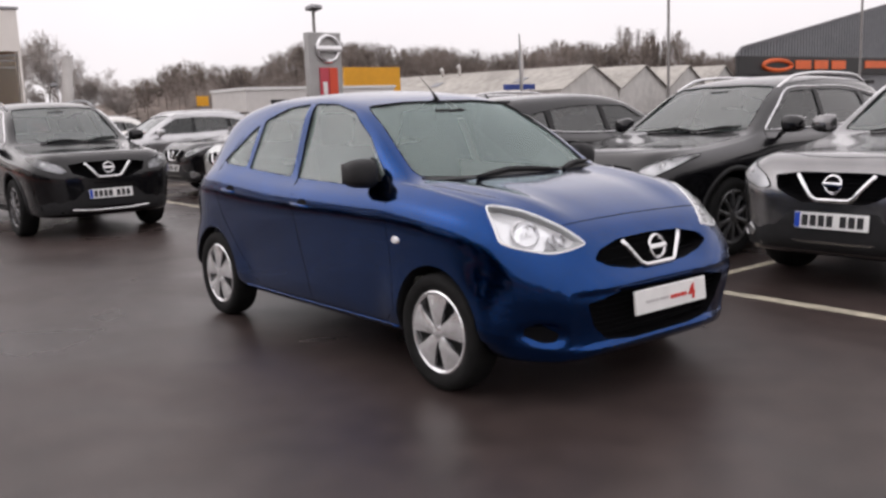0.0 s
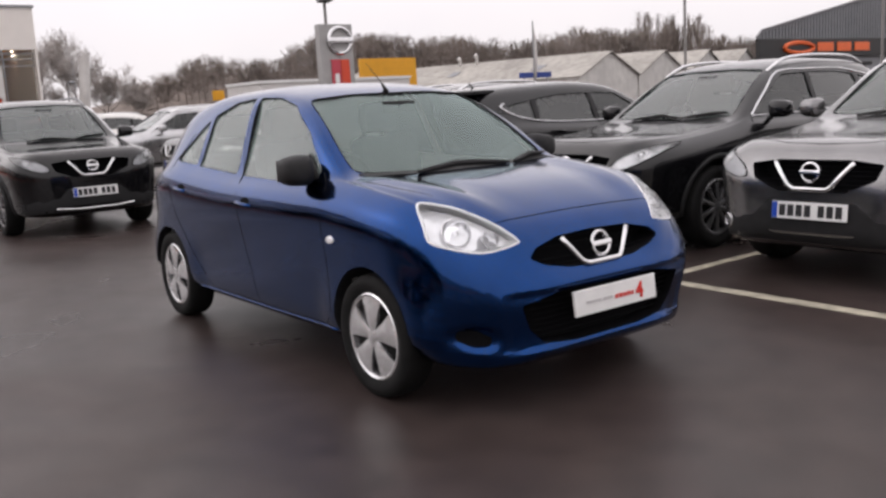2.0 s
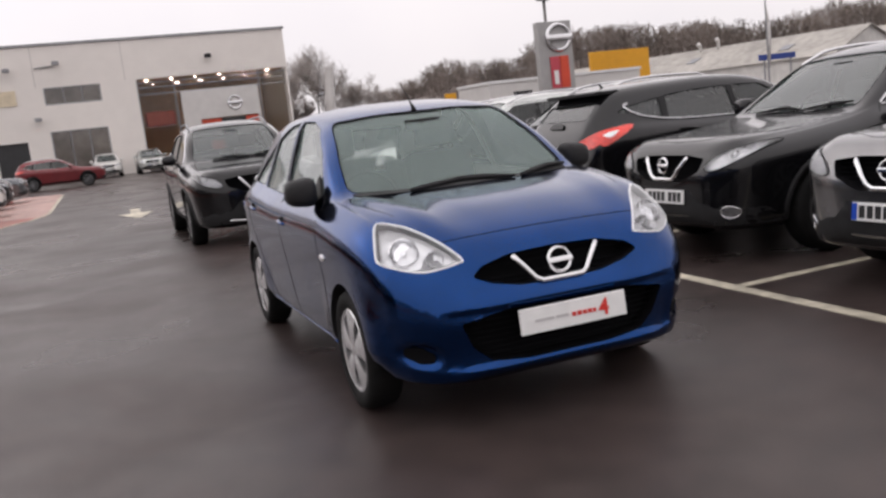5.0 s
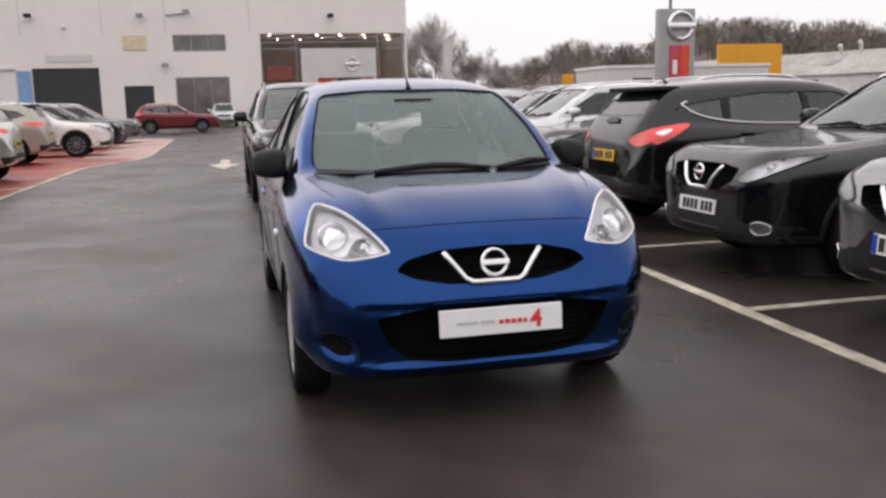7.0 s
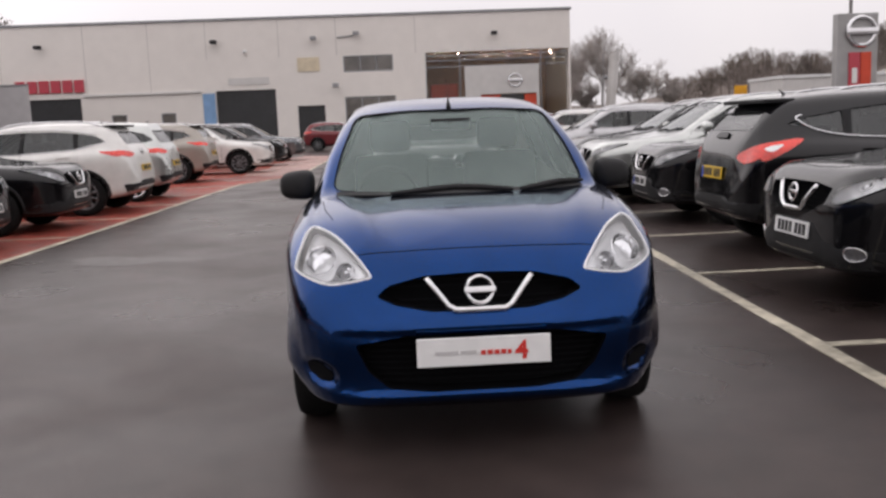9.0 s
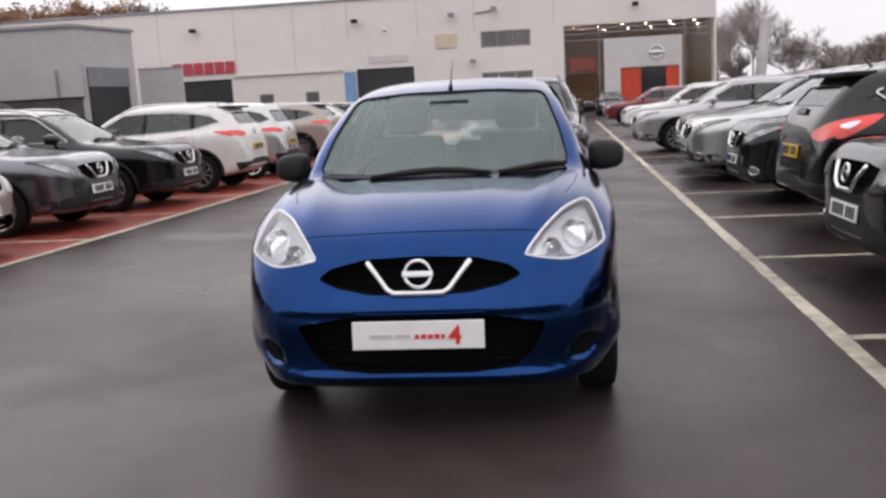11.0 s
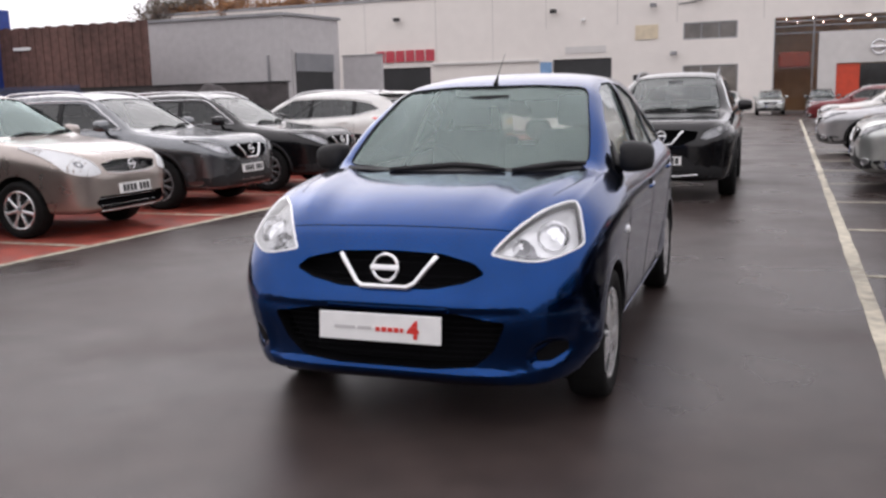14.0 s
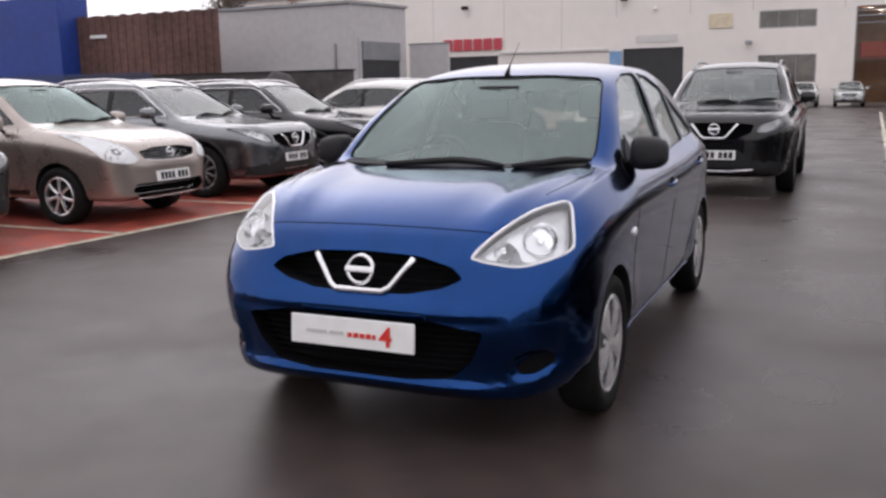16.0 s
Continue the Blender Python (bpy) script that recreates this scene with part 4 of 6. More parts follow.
def suv_spec(L, W, H, wb, fo, hood, belt, nose):
    """Skin of a crossover. L, W, H: its size; wb: wheelbase; fo: front overhang; hood, belt: heights; nose: height of the bonnet's lip."""
    y0, y1, w = -fo, L - fo, W / 2
    b = y1
    wide = [(y0, 0.38 * w), (y0 + 0.012, 0.5 * w), (y0 + 0.04, 0.66 * w), (y0 + 0.10, 0.79 * w), (y0 + 0.22, 0.895 * w), (y0 + 0.42, 0.955 * w), (-0.15, 0.985 * w), (0.3, w), (wb * 0.9, w), (wb + 0.2, 0.985 * w), (b - 0.35, 0.93 * w), (b - 0.15, 0.85 * w), (b - 0.05, 0.72 * w), (b, 0.5 * w)]
    floor = [(y0, 0.36), (y0 + 0.05, 0.28), (y0 + 0.2, 0.24), (0, 0.235), (wb, 0.235), (b - 0.25, 0.30), (b, 0.42)]
    top = [(y0, nose - 0.20), (y0 + 0.05, nose - 0.08), (y0 + 0.12, nose), (y0 + 0.25, nose + 0.05), (-0.2, hood - 0.05), (0.25, hood), (0.45, hood + 0.035), (0.62, hood + 0.14), (0.95, H - 0.19), (1.2, H - 0.075), (1.5, H - 0.02), (1.9, H), (2.5, H - 0.015), (wb + 0.25, H - 0.05), (b - 0.42, H - 0.10), (b - 0.34, H - 0.16), (b - 0.15, belt + 0.10), (b - 0.05, belt - 0.08), (b - 0.01, belt - 0.35), (b, 0.6)]
    beltc = [(y0, nose - 0.24), (y0 + 0.05, nose - 0.14), (y0 + 0.12, nose - 0.07), (y0 + 0.3, nose - 0.01), (-0.2, hood - 0.09), (0.3, hood - 0.035), (0.6, belt - 0.02), (1.5, belt), (wb, belt + 0.05), (b - 0.4, belt + 0.06), (b - 0.15, belt - 0.03), (b, 0.56)]
    roof = [(y0, 0.25 * w), (y0 + 0.1, 0.55 * w), (y0 + 0.4, 0.72 * w), (0, 0.78 * w), (0.5, 0.80 * w), (0.9, 0.74 * w), (1.3, 0.70 * w), (2.0, 0.69 * w), (wb, 0.66 * w), (b - 0.4, 0.62 * w), (b - 0.1, 0.6 * w), (b, 0.4 * w)]
    return dict(wide=wide, floor=floor, top=top, belt=beltc, roof=roof)


def suv_d(L, W, H, wb, fo, hood, belt, nose, tyre=0.345, **more):
    y0, b, w = -fo, L - fo, W / 2
    zt = H - 0.16
    nz = nose
    d = dict(
        axles=(0.0, wb), arch=tyre + 0.042, track=w - 0.125, tyre=tyre, rim=tyre * 0.685, tyre_w=0.21, spokes=10, wheel="alloy", cladding=True,
        cabin=(0.42, b - 0.42), sill=0.52, seat_y=1.55, screen_y=(0.15, 1.45), rear_y=(wb + 0.12,), glass=DIMGLASS, rear_glass=TINTED,
        windows=[[(0.66, belt + 0.03), (0.98, zt - 0.15), (1.25, zt - 0.005), (1.64, zt + 0.01), (1.62, belt + 0.012), (0.9, belt + 0.008)],
                 [(1.69, zt + 0.01), (2.15, zt + 0.005), (2.49, zt - 0.025), (2.53, belt + 0.055), (1.67, belt + 0.018)],
                 [(2.56, zt - 0.035), (wb + 0.2, zt - 0.085), (wb + 0.38, belt + 0.17), (2.58, belt + 0.07)]],
        screen=[(-0.66, hood + 0.05), (-0.3, hood + 0.038), (0.3, hood + 0.038), (0.66, hood + 0.05), (0.55, H - 0.115), (0.25, H - 0.095), (-0.25, H - 0.095), (-0.55, H - 0.115)],
        rear_screen=[(-0.52, belt + 0.12), (0.52, belt + 0.12), (0.47, H - 0.19), (-0.47, H - 0.19)],
        shut=[[(0.60, belt), (0.52, belt - 0.1), (0.50, 0.5), (0.6, 0.38), (1.5, 0.38), (1.62, 0.8), (1.65, belt), (1.66, zt)],
              [(1.5, 0.38), (wb - 0.42, 0.38), (wb - 0.28, 0.62), (wb - 0.05, 0.8), (wb - 0.05, belt)]],
        handles=[(1.32, belt - 0.12), (2.28, belt - 0.08)],
        hood=[(-w * 0.8, 0.35), (-w * 0.74, -0.2), (-w * 0.60, y0 + 0.30), (-w * 0.3, y0 + 0.19), (0, y0 + 0.17), (w * 0.3, y0 + 0.19), (w * 0.60, y0 + 0.30), (w * 0.74, -0.2), (w * 0.8, 0.35)],
        headlight=rounded([(w * 0.535, nz - 0.160), (w * 0.60, nz - 0.095), (w * 0.73, nz - 0.040), (w * 0.845, nz + 0.002), (w * 0.885, nz - 0.008), (w * 0.87, nz - 0.070), (w * 0.78, nz - 0.135), (w * 0.66, nz - 0.178), (w * 0.57, nz - 0.185)], True, 4),
        bulbs=[(w * 0.77, nz - 0.068, 0.026)], lamp_rim=0.004, lamp_base=LAMPMID, rim_mat=PLASTIC,
        front_panels=[([(-w * 0.90, 0.42), (-w * 0.72, 0.45), (-0.42, 0.46), (-0.3, 0.575), (0.3, 0.575), (0.42, 0.46), (w * 0.72, 0.45), (w * 0.90, 0.42), (w * 0.90, 0.30), (0.3, 0.262), (-0.3, 0.262), (-w * 0.90, 0.30)], PLASTIC, 0.003, "lower_bumper")],
        pockets=[([(-w * 0.50, nz - 0.09), (-0.25, nz - 0.065), (0.25, nz - 0.065), (w * 0.50, nz - 0.09), (w * 0.46, nz - 0.19), (0.22, nz - 0.27), (-0.22, nz - 0.27), (-w * 0.46, nz - 0.19)], y0 + 0.20, tuple(nz - 0.25 + 0.028 * k for k in range(7)))],
        plate_z=nz - 0.39, rear_plate_z=belt - 0.30,
        side_panels=[],
        fogs=[(w * 0.74, 0.40, 0.045)],
        bars=[([(-0.27, nz - 0.085), (-0.21, nz - 0.155), (-0.155, nz - 0.225), (-0.115, nz - 0.25), (0.115, nz - 0.25), (0.155, nz - 0.225), (0.21, nz - 0.155), (0.27, nz - 0.085)], 0.017, CHROME, "grille_chrome_strip")],
        badge=(nz - 0.15, 0.07, 0.022), badge_tilt=8, rear_badge=belt - 0.02,
        tail=[(w * 0.50, belt - 0.05), (w * 0.66, belt - 0.005), (w * 0.84, belt + 0.01), (w * 0.85, belt - 0.065), (w * 0.66, belt - 0.10)],
        tail_side=[(b - 0.54, belt + 0.005), (b - 0.38, belt + 0.005), (b - 0.22, belt - 0.005), (b - 0.17, belt - 0.05), (b - 0.24, belt - 0.085), (b - 0.40, belt - 0.045)],
        rear_panels=[([(-w * 0.84, 0.50), (-0.3, 0.55), (0.3, 0.55), (w * 0.84, 0.50), (w * 0.78, 0.36), (-w * 0.78, 0.36)], PLASTIC, 0.006, "rear_bumper_trim")],
        side_trim=[([(0.42, 0.26), (wb - 0.42, 0.26), (wb - 0.44, 0.36), (0.44, 0.36)], PLASTIC, 0.004, "sill_trim"), ([(1.612, belt + 0.012), (1.632, zt + 0.01), (1.698, zt + 0.01), (1.678, belt + 0.018)], GLOSSBLACK, 0.002, "pillar_trim"), ([(2.522, belt + 0.055), (2.482, zt - 0.025), (2.568, zt - 0.035), (2.588, belt + 0.07)], GLOSSBLACK, 0.002, "pillar_trim")],
        side_bars=[([(q.x, q.y) for q in rounded([(0.62, belt + 0.01), (0.94, zt - 0.14), (1.22, zt + 0.015), (1.65, zt + 0.035), (2.2, zt + 0.03), (2.55, zt - 0.01), (wb + 0.22, zt - 0.06)], False, 4)], 0.010, CHROME, "window_chrome_strip"), ([(0.62, belt + 0.002), (1.6, belt + 0.002), (2.53, belt + 0.042), (wb + 0.38, belt + 0.155)], 0.008, CHROME, "window_chrome_strip")],
        aerial=wb + 0.1, mirror=(w + 0.06, 0.78, belt + 0.055),
        wipers=[[(-0.40, 0.42), (-0.1, 0.50), (0.2, 0.42)], [(0.15, 0.42), (0.4, 0.51), (0.6, 0.53)]],
        spoiler=(b - 0.40, H - 0.085, 0.52), spoiler_mat=PLASTIC)
    d.update(more)
    return d


# ---------------- the blue hatchback ----------------
MS, small_car = car("blue_hatchback", "blue metallic five-door hatchback standing on the damp lane", SMALLCAR, SMALLCAR_D, BLUE)
mirrors_for(small_car, SMALLCAR_D, PLASTIC)
# the dealer's plate on its nose
pp = part("dealer_plate", box((-0.26, -0.006, -0.0555), (0.26, 0.006, 0.0555), 0.004, Matrix.Translation((0, -0.766, 0.455)) @ Matrix.Rotation(radians(-5), 4, "X")), PLATEW, small_car, "white dealer plate with a red four")
pm = Matrix.Translation((0, -0.7745, 0.4555)) @ Matrix.Rotation(radians(-5), 4, "X")
for x0, x1, z0, z1, mt in ((-0.19, -0.10, -0.008, 0.004, GREYINK), (-0.09, -0.03, -0.008, 0.004, GREYINK), (-0.012, 0.006, -0.014, 0.003, REDINK), (0.013, 0.034, -0.014, 0.004, REDINK), (0.040, 0.060, -0.014, 0.003, REDINK), (0.066, 0.086, -0.014, 0.004, REDINK), (0.092, 0.106, -0.014, 0.003, REDINK)):
    part("lettering_bar", box((x0, -0.001, z0), (x1, 0.001, z1), 0, pm), mt, pp)
fc = bpy.data.curves.new("four", "FONT")
fc.body, fc.size, fc.extrude, fc.offset = "4", 0.098, 0.001, 0.0028
fo = new("four_sign", fc)
fme = bpy.data.meshes.new_from_object(fo.evaluated_get(bpy.context.evaluated_depsgraph_get()))
bpy.data.objects.remove(fo)
fb = bmesh.new()
fb.from_mesh(fme)
bmesh.ops.transform(fb, matrix=pm @ Matrix.Translation((0.122, -0.001, -0.034)) @ Matrix.Rotation(radians(90), 4, "X"), verts=fb.verts)
part("red_numeral", fb, REDINK, pp, "red numeral four")
for s in (-1, 1):
    p, _ = MS.on("side", 0.27, 0.722, s, 0.006)
    part("side_repeater", lathe([(0.001, 0.008), (0.020, 0.004), (0.026, -0.006)], 16, Matrix.Translation(p) @ Matrix.Rotation(radians(90 * s), 4, "Y") @ Matrix.Diagonal((0.8, 1.3, 1, 1))), REFLECTOR, small_car, "clear side repeater", True)


def place(x, y, turn):
    return pose(x, y, 0, 0, 0, turn)


# ---------------- parked crossovers ----------------
QQ = (4.377, 1.806, 1.575, 2.646, 0.90, 1.02, 1.06, 0.90)
XT = (4.64, 1.83, 1.69, 2.705, 0.94, 1.09, 1.13, 0.97)
QD = suv_d(*QQ, rails=(1.15, 2.95))
_, qq = car("crossover", "black crossover with chrome grille strip parked nose out", suv_spec(*QQ), QD, BLACKP, group="parked cars")
mirrors_for(qq, QD, BLACKP)
XD = suv_d(*XT, tyre=0.36, rails=(1.2, 3.1), rail_mat=STEEL, plate_z=0.52)
XD["bars"].append(([(-0.46, 0.345), (-0.2, 0.325), (0.2, 0.325), (0.46, 0.345)], 0.014, CHROME, "bumper_chrome_strip"))
XD["lamp_base"] = LAMPGREY
XD["fogs"] = []
_, xtr = car("large_crossover", "black large crossover standing on the lane behind the hatchback", suv_spec(*XT), XD, BLACKP, group="parked cars")
mirrors_for(xtr, XD, BLACKP)
NT = (4.10, 1.69, 1.585, 2.60, 0.84, 1.02, 1.03, 0.85)
ND = suv_d(*NT, tyre=0.305, spokes=7, wheel="light", plate_z=0.49, side_bars=[], screen_glass=GLAREGLASS, band=False)
nw, nn = NT[1] / 2, NT[7]
ND["headlight"] = rounded([(nw * 0.56, nn - 0.17), (nw * 0.62, nn - 0.07), (nw * 0.76, nn + 0.05), (nw * 0.86, nn + 0.11), (nw * 0.91, nn + 0.06), (nw * 0.92, nn - 0.06), (nw * 0.88, nn - 0.16), (nw * 0.72, nn - 0.20)], True, 4)
ND["bulbs"] = [(nw * 0.78, nn - 0.08, 0.035)]
# lamp base painted near white for the sky mirrored in it
ND["lamp_base"], ND["rim_mat"], ND["slat_mat"] = LAMPWHITE, LAMPWHITE, CHROME
ND["pockets"] = [([(-nw * 0.52, nn - 0.085), (-0.2, nn - 0.05), (0.2, nn - 0.05), (nw * 0.52, nn - 0.085), (nw * 0.46, nn - 0.16), (0.2, nn - 0.185), (-0.2, nn - 0.185), (-nw * 0.46, nn - 0.16)], -0.64, tuple(nn - 0.17 + 0.03 * k for k in range(4))),
                 ([(-nw * 0.60, 0.43), (nw * 0.60, 0.43), (nw * 0.66, 0.36), (nw * 0.56, 0.285), (-nw * 0.56, 0.285), (-nw * 0.66, 0.36)], -0.66, (0.32, 0.36, 0.40))]
ND["bars"] = [([(-nw * 0.46, nn - 0.175), (-0.2, nn - 0.20), (0.2, nn - 0.20), (nw * 0.46, nn - 0.175)], 0.008, CHROME, "grille_chrome_strip"), ([(-nw * 0.54, 0.270), (-0.2, 0.262), (0.2, 0.262), (nw * 0.54, 0.270)], 0.009, CHROME, "bumper_chrome_strip")]
ND["front_panels"] = []
ND["badge"] = (nn - 0.12, 0.062, 0.02)
ND["fogs"] = []
ND.pop("cladding"), ND.pop("spoiler")
_, note = car("compact_van", "beige bronze compact people carrier parked nose out", suv_spec(*NT), ND, BEIGE, group="parked cars")
mirrors_for(note, ND, BEIGE)


def recolour(ob, old, fresh):
    for o in (ob, *ob.children_recursive):
        if o.type == "MESH":
            for sl in o.material_slots:
                if sl.material is old:
                    sl.link = "OBJECT"
                    sl.material = fresh
    return ob


xtr.matrix_basis = place(0.21, 8.62, 0)
note.matrix_basis = place(-5.13 - 0.80, 4.19, 90)
qq.matrix_basis = place(2.50 + 0.87, 2.0, -90)


def more(x, y, turn, colour, label, src=None, old=None):
    c = copy_thing(src or qq, place(x, y, turn))
    recolour(c, old or BLACKP, colour)
    if x < 0:  # these have no bright fog lamp rings and no plate band
        for o in [o for o in c.children_recursive if o.name.startswith(("fog_ring", "fog_lamp", "plate_band"))][::-1]:
            bpy.data.objects.remove(o)
    return tagged(c, label)


PL = (4.385, 1.768, 1.50, 2.70, 0.88, 0.98, 1.03, 0.86)
PD = suv_d(*PL, tyre=0.315)
PD.pop("cladding")
w2, b2 = PL[1] / 2, PL[0] - PL[4]
PD.update(tail=[(w2 * 0.56, 0.925), (w2 * 0.72, 1.0), (w2 * 0.86, 1.045), (w2 * 0.88, 0.95), (w2 * 0.80, 0.875), (w2 * 0.66, 0.865)],
          tail_side=[(b2 - 0.54, 1.065), (b2 - 0.30, 1.045), (b2 - 0.14, 0.99), (b2 - 0.19, 0.885), (b2 - 0.34, 0.945)], tail_glint=[(b2 - 0.36, 1.02), (b2 - 0.27, 1.012), (b2 - 0.21, 0.985), (b2 - 0.27, 0.965)], rear_plate_z=0.76, rear_badge=None, spokes=8, side_bars=[([(q.x, q.y) for q in rounded([(0.7, 1.045), (1.7, 1.04), (2.4, 1.065), (2.80, 1.13), (2.98, 1.235), (2.93, 1.275)], False, 4)], 0.011, CHROME, "window_chrome_strip")])
PD["rear_panels"] = PD["rear_panels"] + [([(-0.15, 1.075), (0.15, 1.075), (0.11, 1.125), (-0.11, 1.125)], GLOSSBLACK, 0.02, "rear_wiper_base")]
_, tail_out_car = car("dark_hatchback", "black hatchback parked tail out with red tail lamps", suv_spec(*PL), PD, BLACKP, group="parked cars")
mirrors_for(tail_out_car, PD, BLACKP)
tail_out_car.matrix_basis = place(2.72 + b2, 4.35, 90)

more(2.42 + 0.87, -0.27, -90, GUN, "gunmetal grey crossover parked nose out beside a black one")
more(2.80 + 0.87, 7.05, -90, BLACKP, "black crossover parked nose out in the far bays")
more(2.66 + 0.87, 9.9, -90, SILVER, "silver crossover parked nose out in the far bays")
more(2.95 + 0.87, 12.45, -90, BLACKP, "black crossover parked nose out between silver and pale grey ones")
more(2.60 + 0.87, 17.3, -90, PALEGREY, "pale grey crossover parked nose out in the far bays")
more(3.1 + 0.87, 26.0, -90, WHITEP, "white crossover parked nose out in the far bays")
more(3.3 + 0.87, 38.0, -90, REDP, "dark red crossover parked nose out in the far bays")
more(-5.19 - 0.87, 6.75, 90, GREYP, "dark grey crossover parked nose out on the red bays")
more(-5.00 - 0.87, 9.20, 90, BLACKP, "black crossover parked nose out on the red bays")
more(-4.70 - 3.5, 11.9, -90, WHITEP, "white crossover parked tail out on the red bays")
more(-4.85 - 3.26, 14.6, -90, SILVER, "silver people carrier parked tail out on the red bays", note, BEIGE)
more(-5.2 - 3.5, 20.4, -90, TANP, "tan crossover parked tail out on the red bays")
more(-4.25 - 0.87, 24.3, 90, WHITEP, "white crossover parked nose out on the red bays")
more(-4.40 - 0.87, 29.0, 90, BLACKP, "black crossover parked nose out on the red bays")
more(-4.20 - 0.87, 33.5, 90, GREYP, "grey crossover parked nose out on the red bays")
more(-5.3 - 0.87, 1.6, 90, BLACKP, "dark crossover parked nose out beside the people carrier")
more(-2.0, 46.5, 90, REDP, "dark red crossover parked across the lane's end")
more(1.95, 57.0, 0, SILVER, "silver crossover parked in front of the showroom")
more(-0.75, 58.5, 0, WHITEP, "white crossover parked in front of the showroom")
more(5.0, 56.5, 0, GREYP, "grey crossover parked in front of the showroom")


for o in [o for o in qq.children_recursive if o.name.startswith("plate_band")]:
    bpy.data.objects.remove(o)

# ---------------- ground ----------------
def setting(name, bm, mat, label, category="", smooth=False):
    return tagged(part(name, bm, mat, None, label, smooth), "", category, "", "structure")


bm = bmesh.new()
bmesh.ops.create_grid(bm, x_segments=2, y_segments=2, size=1500)
setting("ground", bm, ASPHALT, "damp dark asphalt of a car park", "ground")
rnd = random.Random(7)


def strip(a, b, w, z0=0.0, z1=0.004, ragged=0.006):
    """A painted line from a to b on the ground, its edges worn uneven."""
    a, b = Vector((*a, 0)), Vector((*b, 0))
    d = (b - a).normalized()
    s = Vector((-d.y, d.x, 0)) * w / 2
    n = max(2, int((b - a).length / 0.35))
    bm = bmesh.new()
    rows = []
    for k in range(n + 1):
        p = a.lerp(b, k / n)
        l, r = p - s * (1 + rnd.uniform(-1, 1) * ragged / w * 2), p + s * (1 + rnd.uniform(-1, 1) * ragged / w * 2)
        rows.append([bm.verts.new((*q.xy, z)) for q, z in ((l, z0 + 0.0005), (l, z1), (r, z1), (r, z0 + 0.0005))])
    for p, q in zip(rows, rows[1:]):
        for i in range(3):
            bm.faces.new((p[i], p[i + 1], q[i + 1], q[i]))
    bmesh.ops.recalc_face_normals(bm, faces=bm.faces)
    return bm


def right_x(y):
    return 2.02 + 0.0285 * y


left_x = curve_at([(-12, -5.0), (2, -4.84), (6, -4.66), (12, -4.42), (18.6, -4.12), (21, -3.05), (36, -3.05)])


setting("bay_line", strip((right_x(-12), -12), (right_x(45), 45), 0.10), LINEPAINT, "worn cream white line along the bays", "road line")
for k in range(-4, 16):
    y = 0.70 + 2.40 * k
    setting("bay_line", strip((right_x(y) + 0.055, y), (right_x(y) + 4.9, y + 0.05), 0.08), LINEPAINT, "worn white line between parking bays", "road line")
bm = bmesh.new()
prev = None
for k in range(24):
    y = -10 + 2 * k
    row = [bm.verts.new((left_x(y), y, 0.003)), bm.verts.new((left_x(y) - 6.2, y, 0.003))]
    if prev:
        bm.faces.new((prev[0], row[0], row[1], prev[1]))
    prev = row
setting("red_bays", bm, REDLANE, "worn red coating under the parking bays", "pavement")
for k in range(23):
    y = -10 + 2 * k
    setting("bay_line", strip((left_x(y), y), (left_x(y + 2), y + 2), 0.10, 0.003, 0.008), LINEPAINT, "worn white line along the red bays", "road line")
for k in range(-3, 14):
    y = 3.11 + 2.40 * k
    setting("bay_line", strip((left_x(y) - 0.055, y), (left_x(y) - 4.9, y), 0.08, 0.003, 0.008), LINEPAINT, "worn white line between red parking bays", "road line")
bm = strip((-1.02, 17.3), (-0.98, 19.2), 0.22)
hv = [bm.verts.new((x, y, 0.0042)) for x, y in ((-1.40, 17.4), (-0.64, 17.4), (-1.03, 15.6))]
bm.faces.new(hv)
bmesh.ops.recalc_face_normals(bm, faces=bm.faces)
setting("road_arrow", bm, LINEPAINT, "worn white arrow painted on the lane", "road marking")
# an irregular patch, paler than the asphalt around it
PALEPATCH = material("faded_marking", (0.105, 0.094, 0.090), 0.45, vary=0.4, grain=7, bump=0.2, bump_scale=180, spec=0.3)
rp = random.Random(5)
bm = bmesh.new()
ring = []
for k in range(44):
    a = 2 * math.pi * k / 44
    f = 1 + 0.22 * math.sin(3 * a + 1) + 0.12 * math.sin(7 * a) + rp.uniform(-0.06, 0.06)
    ring.append(bm.verts.new((-3.15 + 0.85 * f * math.cos(a), 5.42 + 0.30 * f * math.sin(a) - 0.14 * f * math.cos(a), 0.002)))
bm.faces.new(ring)
setting("faded_marking", bm, PALEPATCH, "pale ragged patch on the asphalt lane", "road marking")
PALERED = material("scuffed_pale_red_coating", (0.40, 0.25, 0.22), 0.6, vary=0.35, grain=4, bump=0.3, bump_scale=150)
bm = bmesh.new()
prev = None
for k in range(9):
    y = 21 + 2 * k
    row = [bm.verts.new((left_x(y) - 0.06, y, 0.0062)), bm.verts.new((left_x(y) - 1.75 - 0.2 * math.sin(k * 2.1), y + 1.2, 0.0062))]
    if prev:
        bm.faces.new((prev[0], row[0], row[1], prev[1]))
    prev = row
setting("red_bays", bm, PALERED, "pale scuffed end of the red bays", "pavement")
# ---------------- showroom and workshop ----------------
FY = 62.8


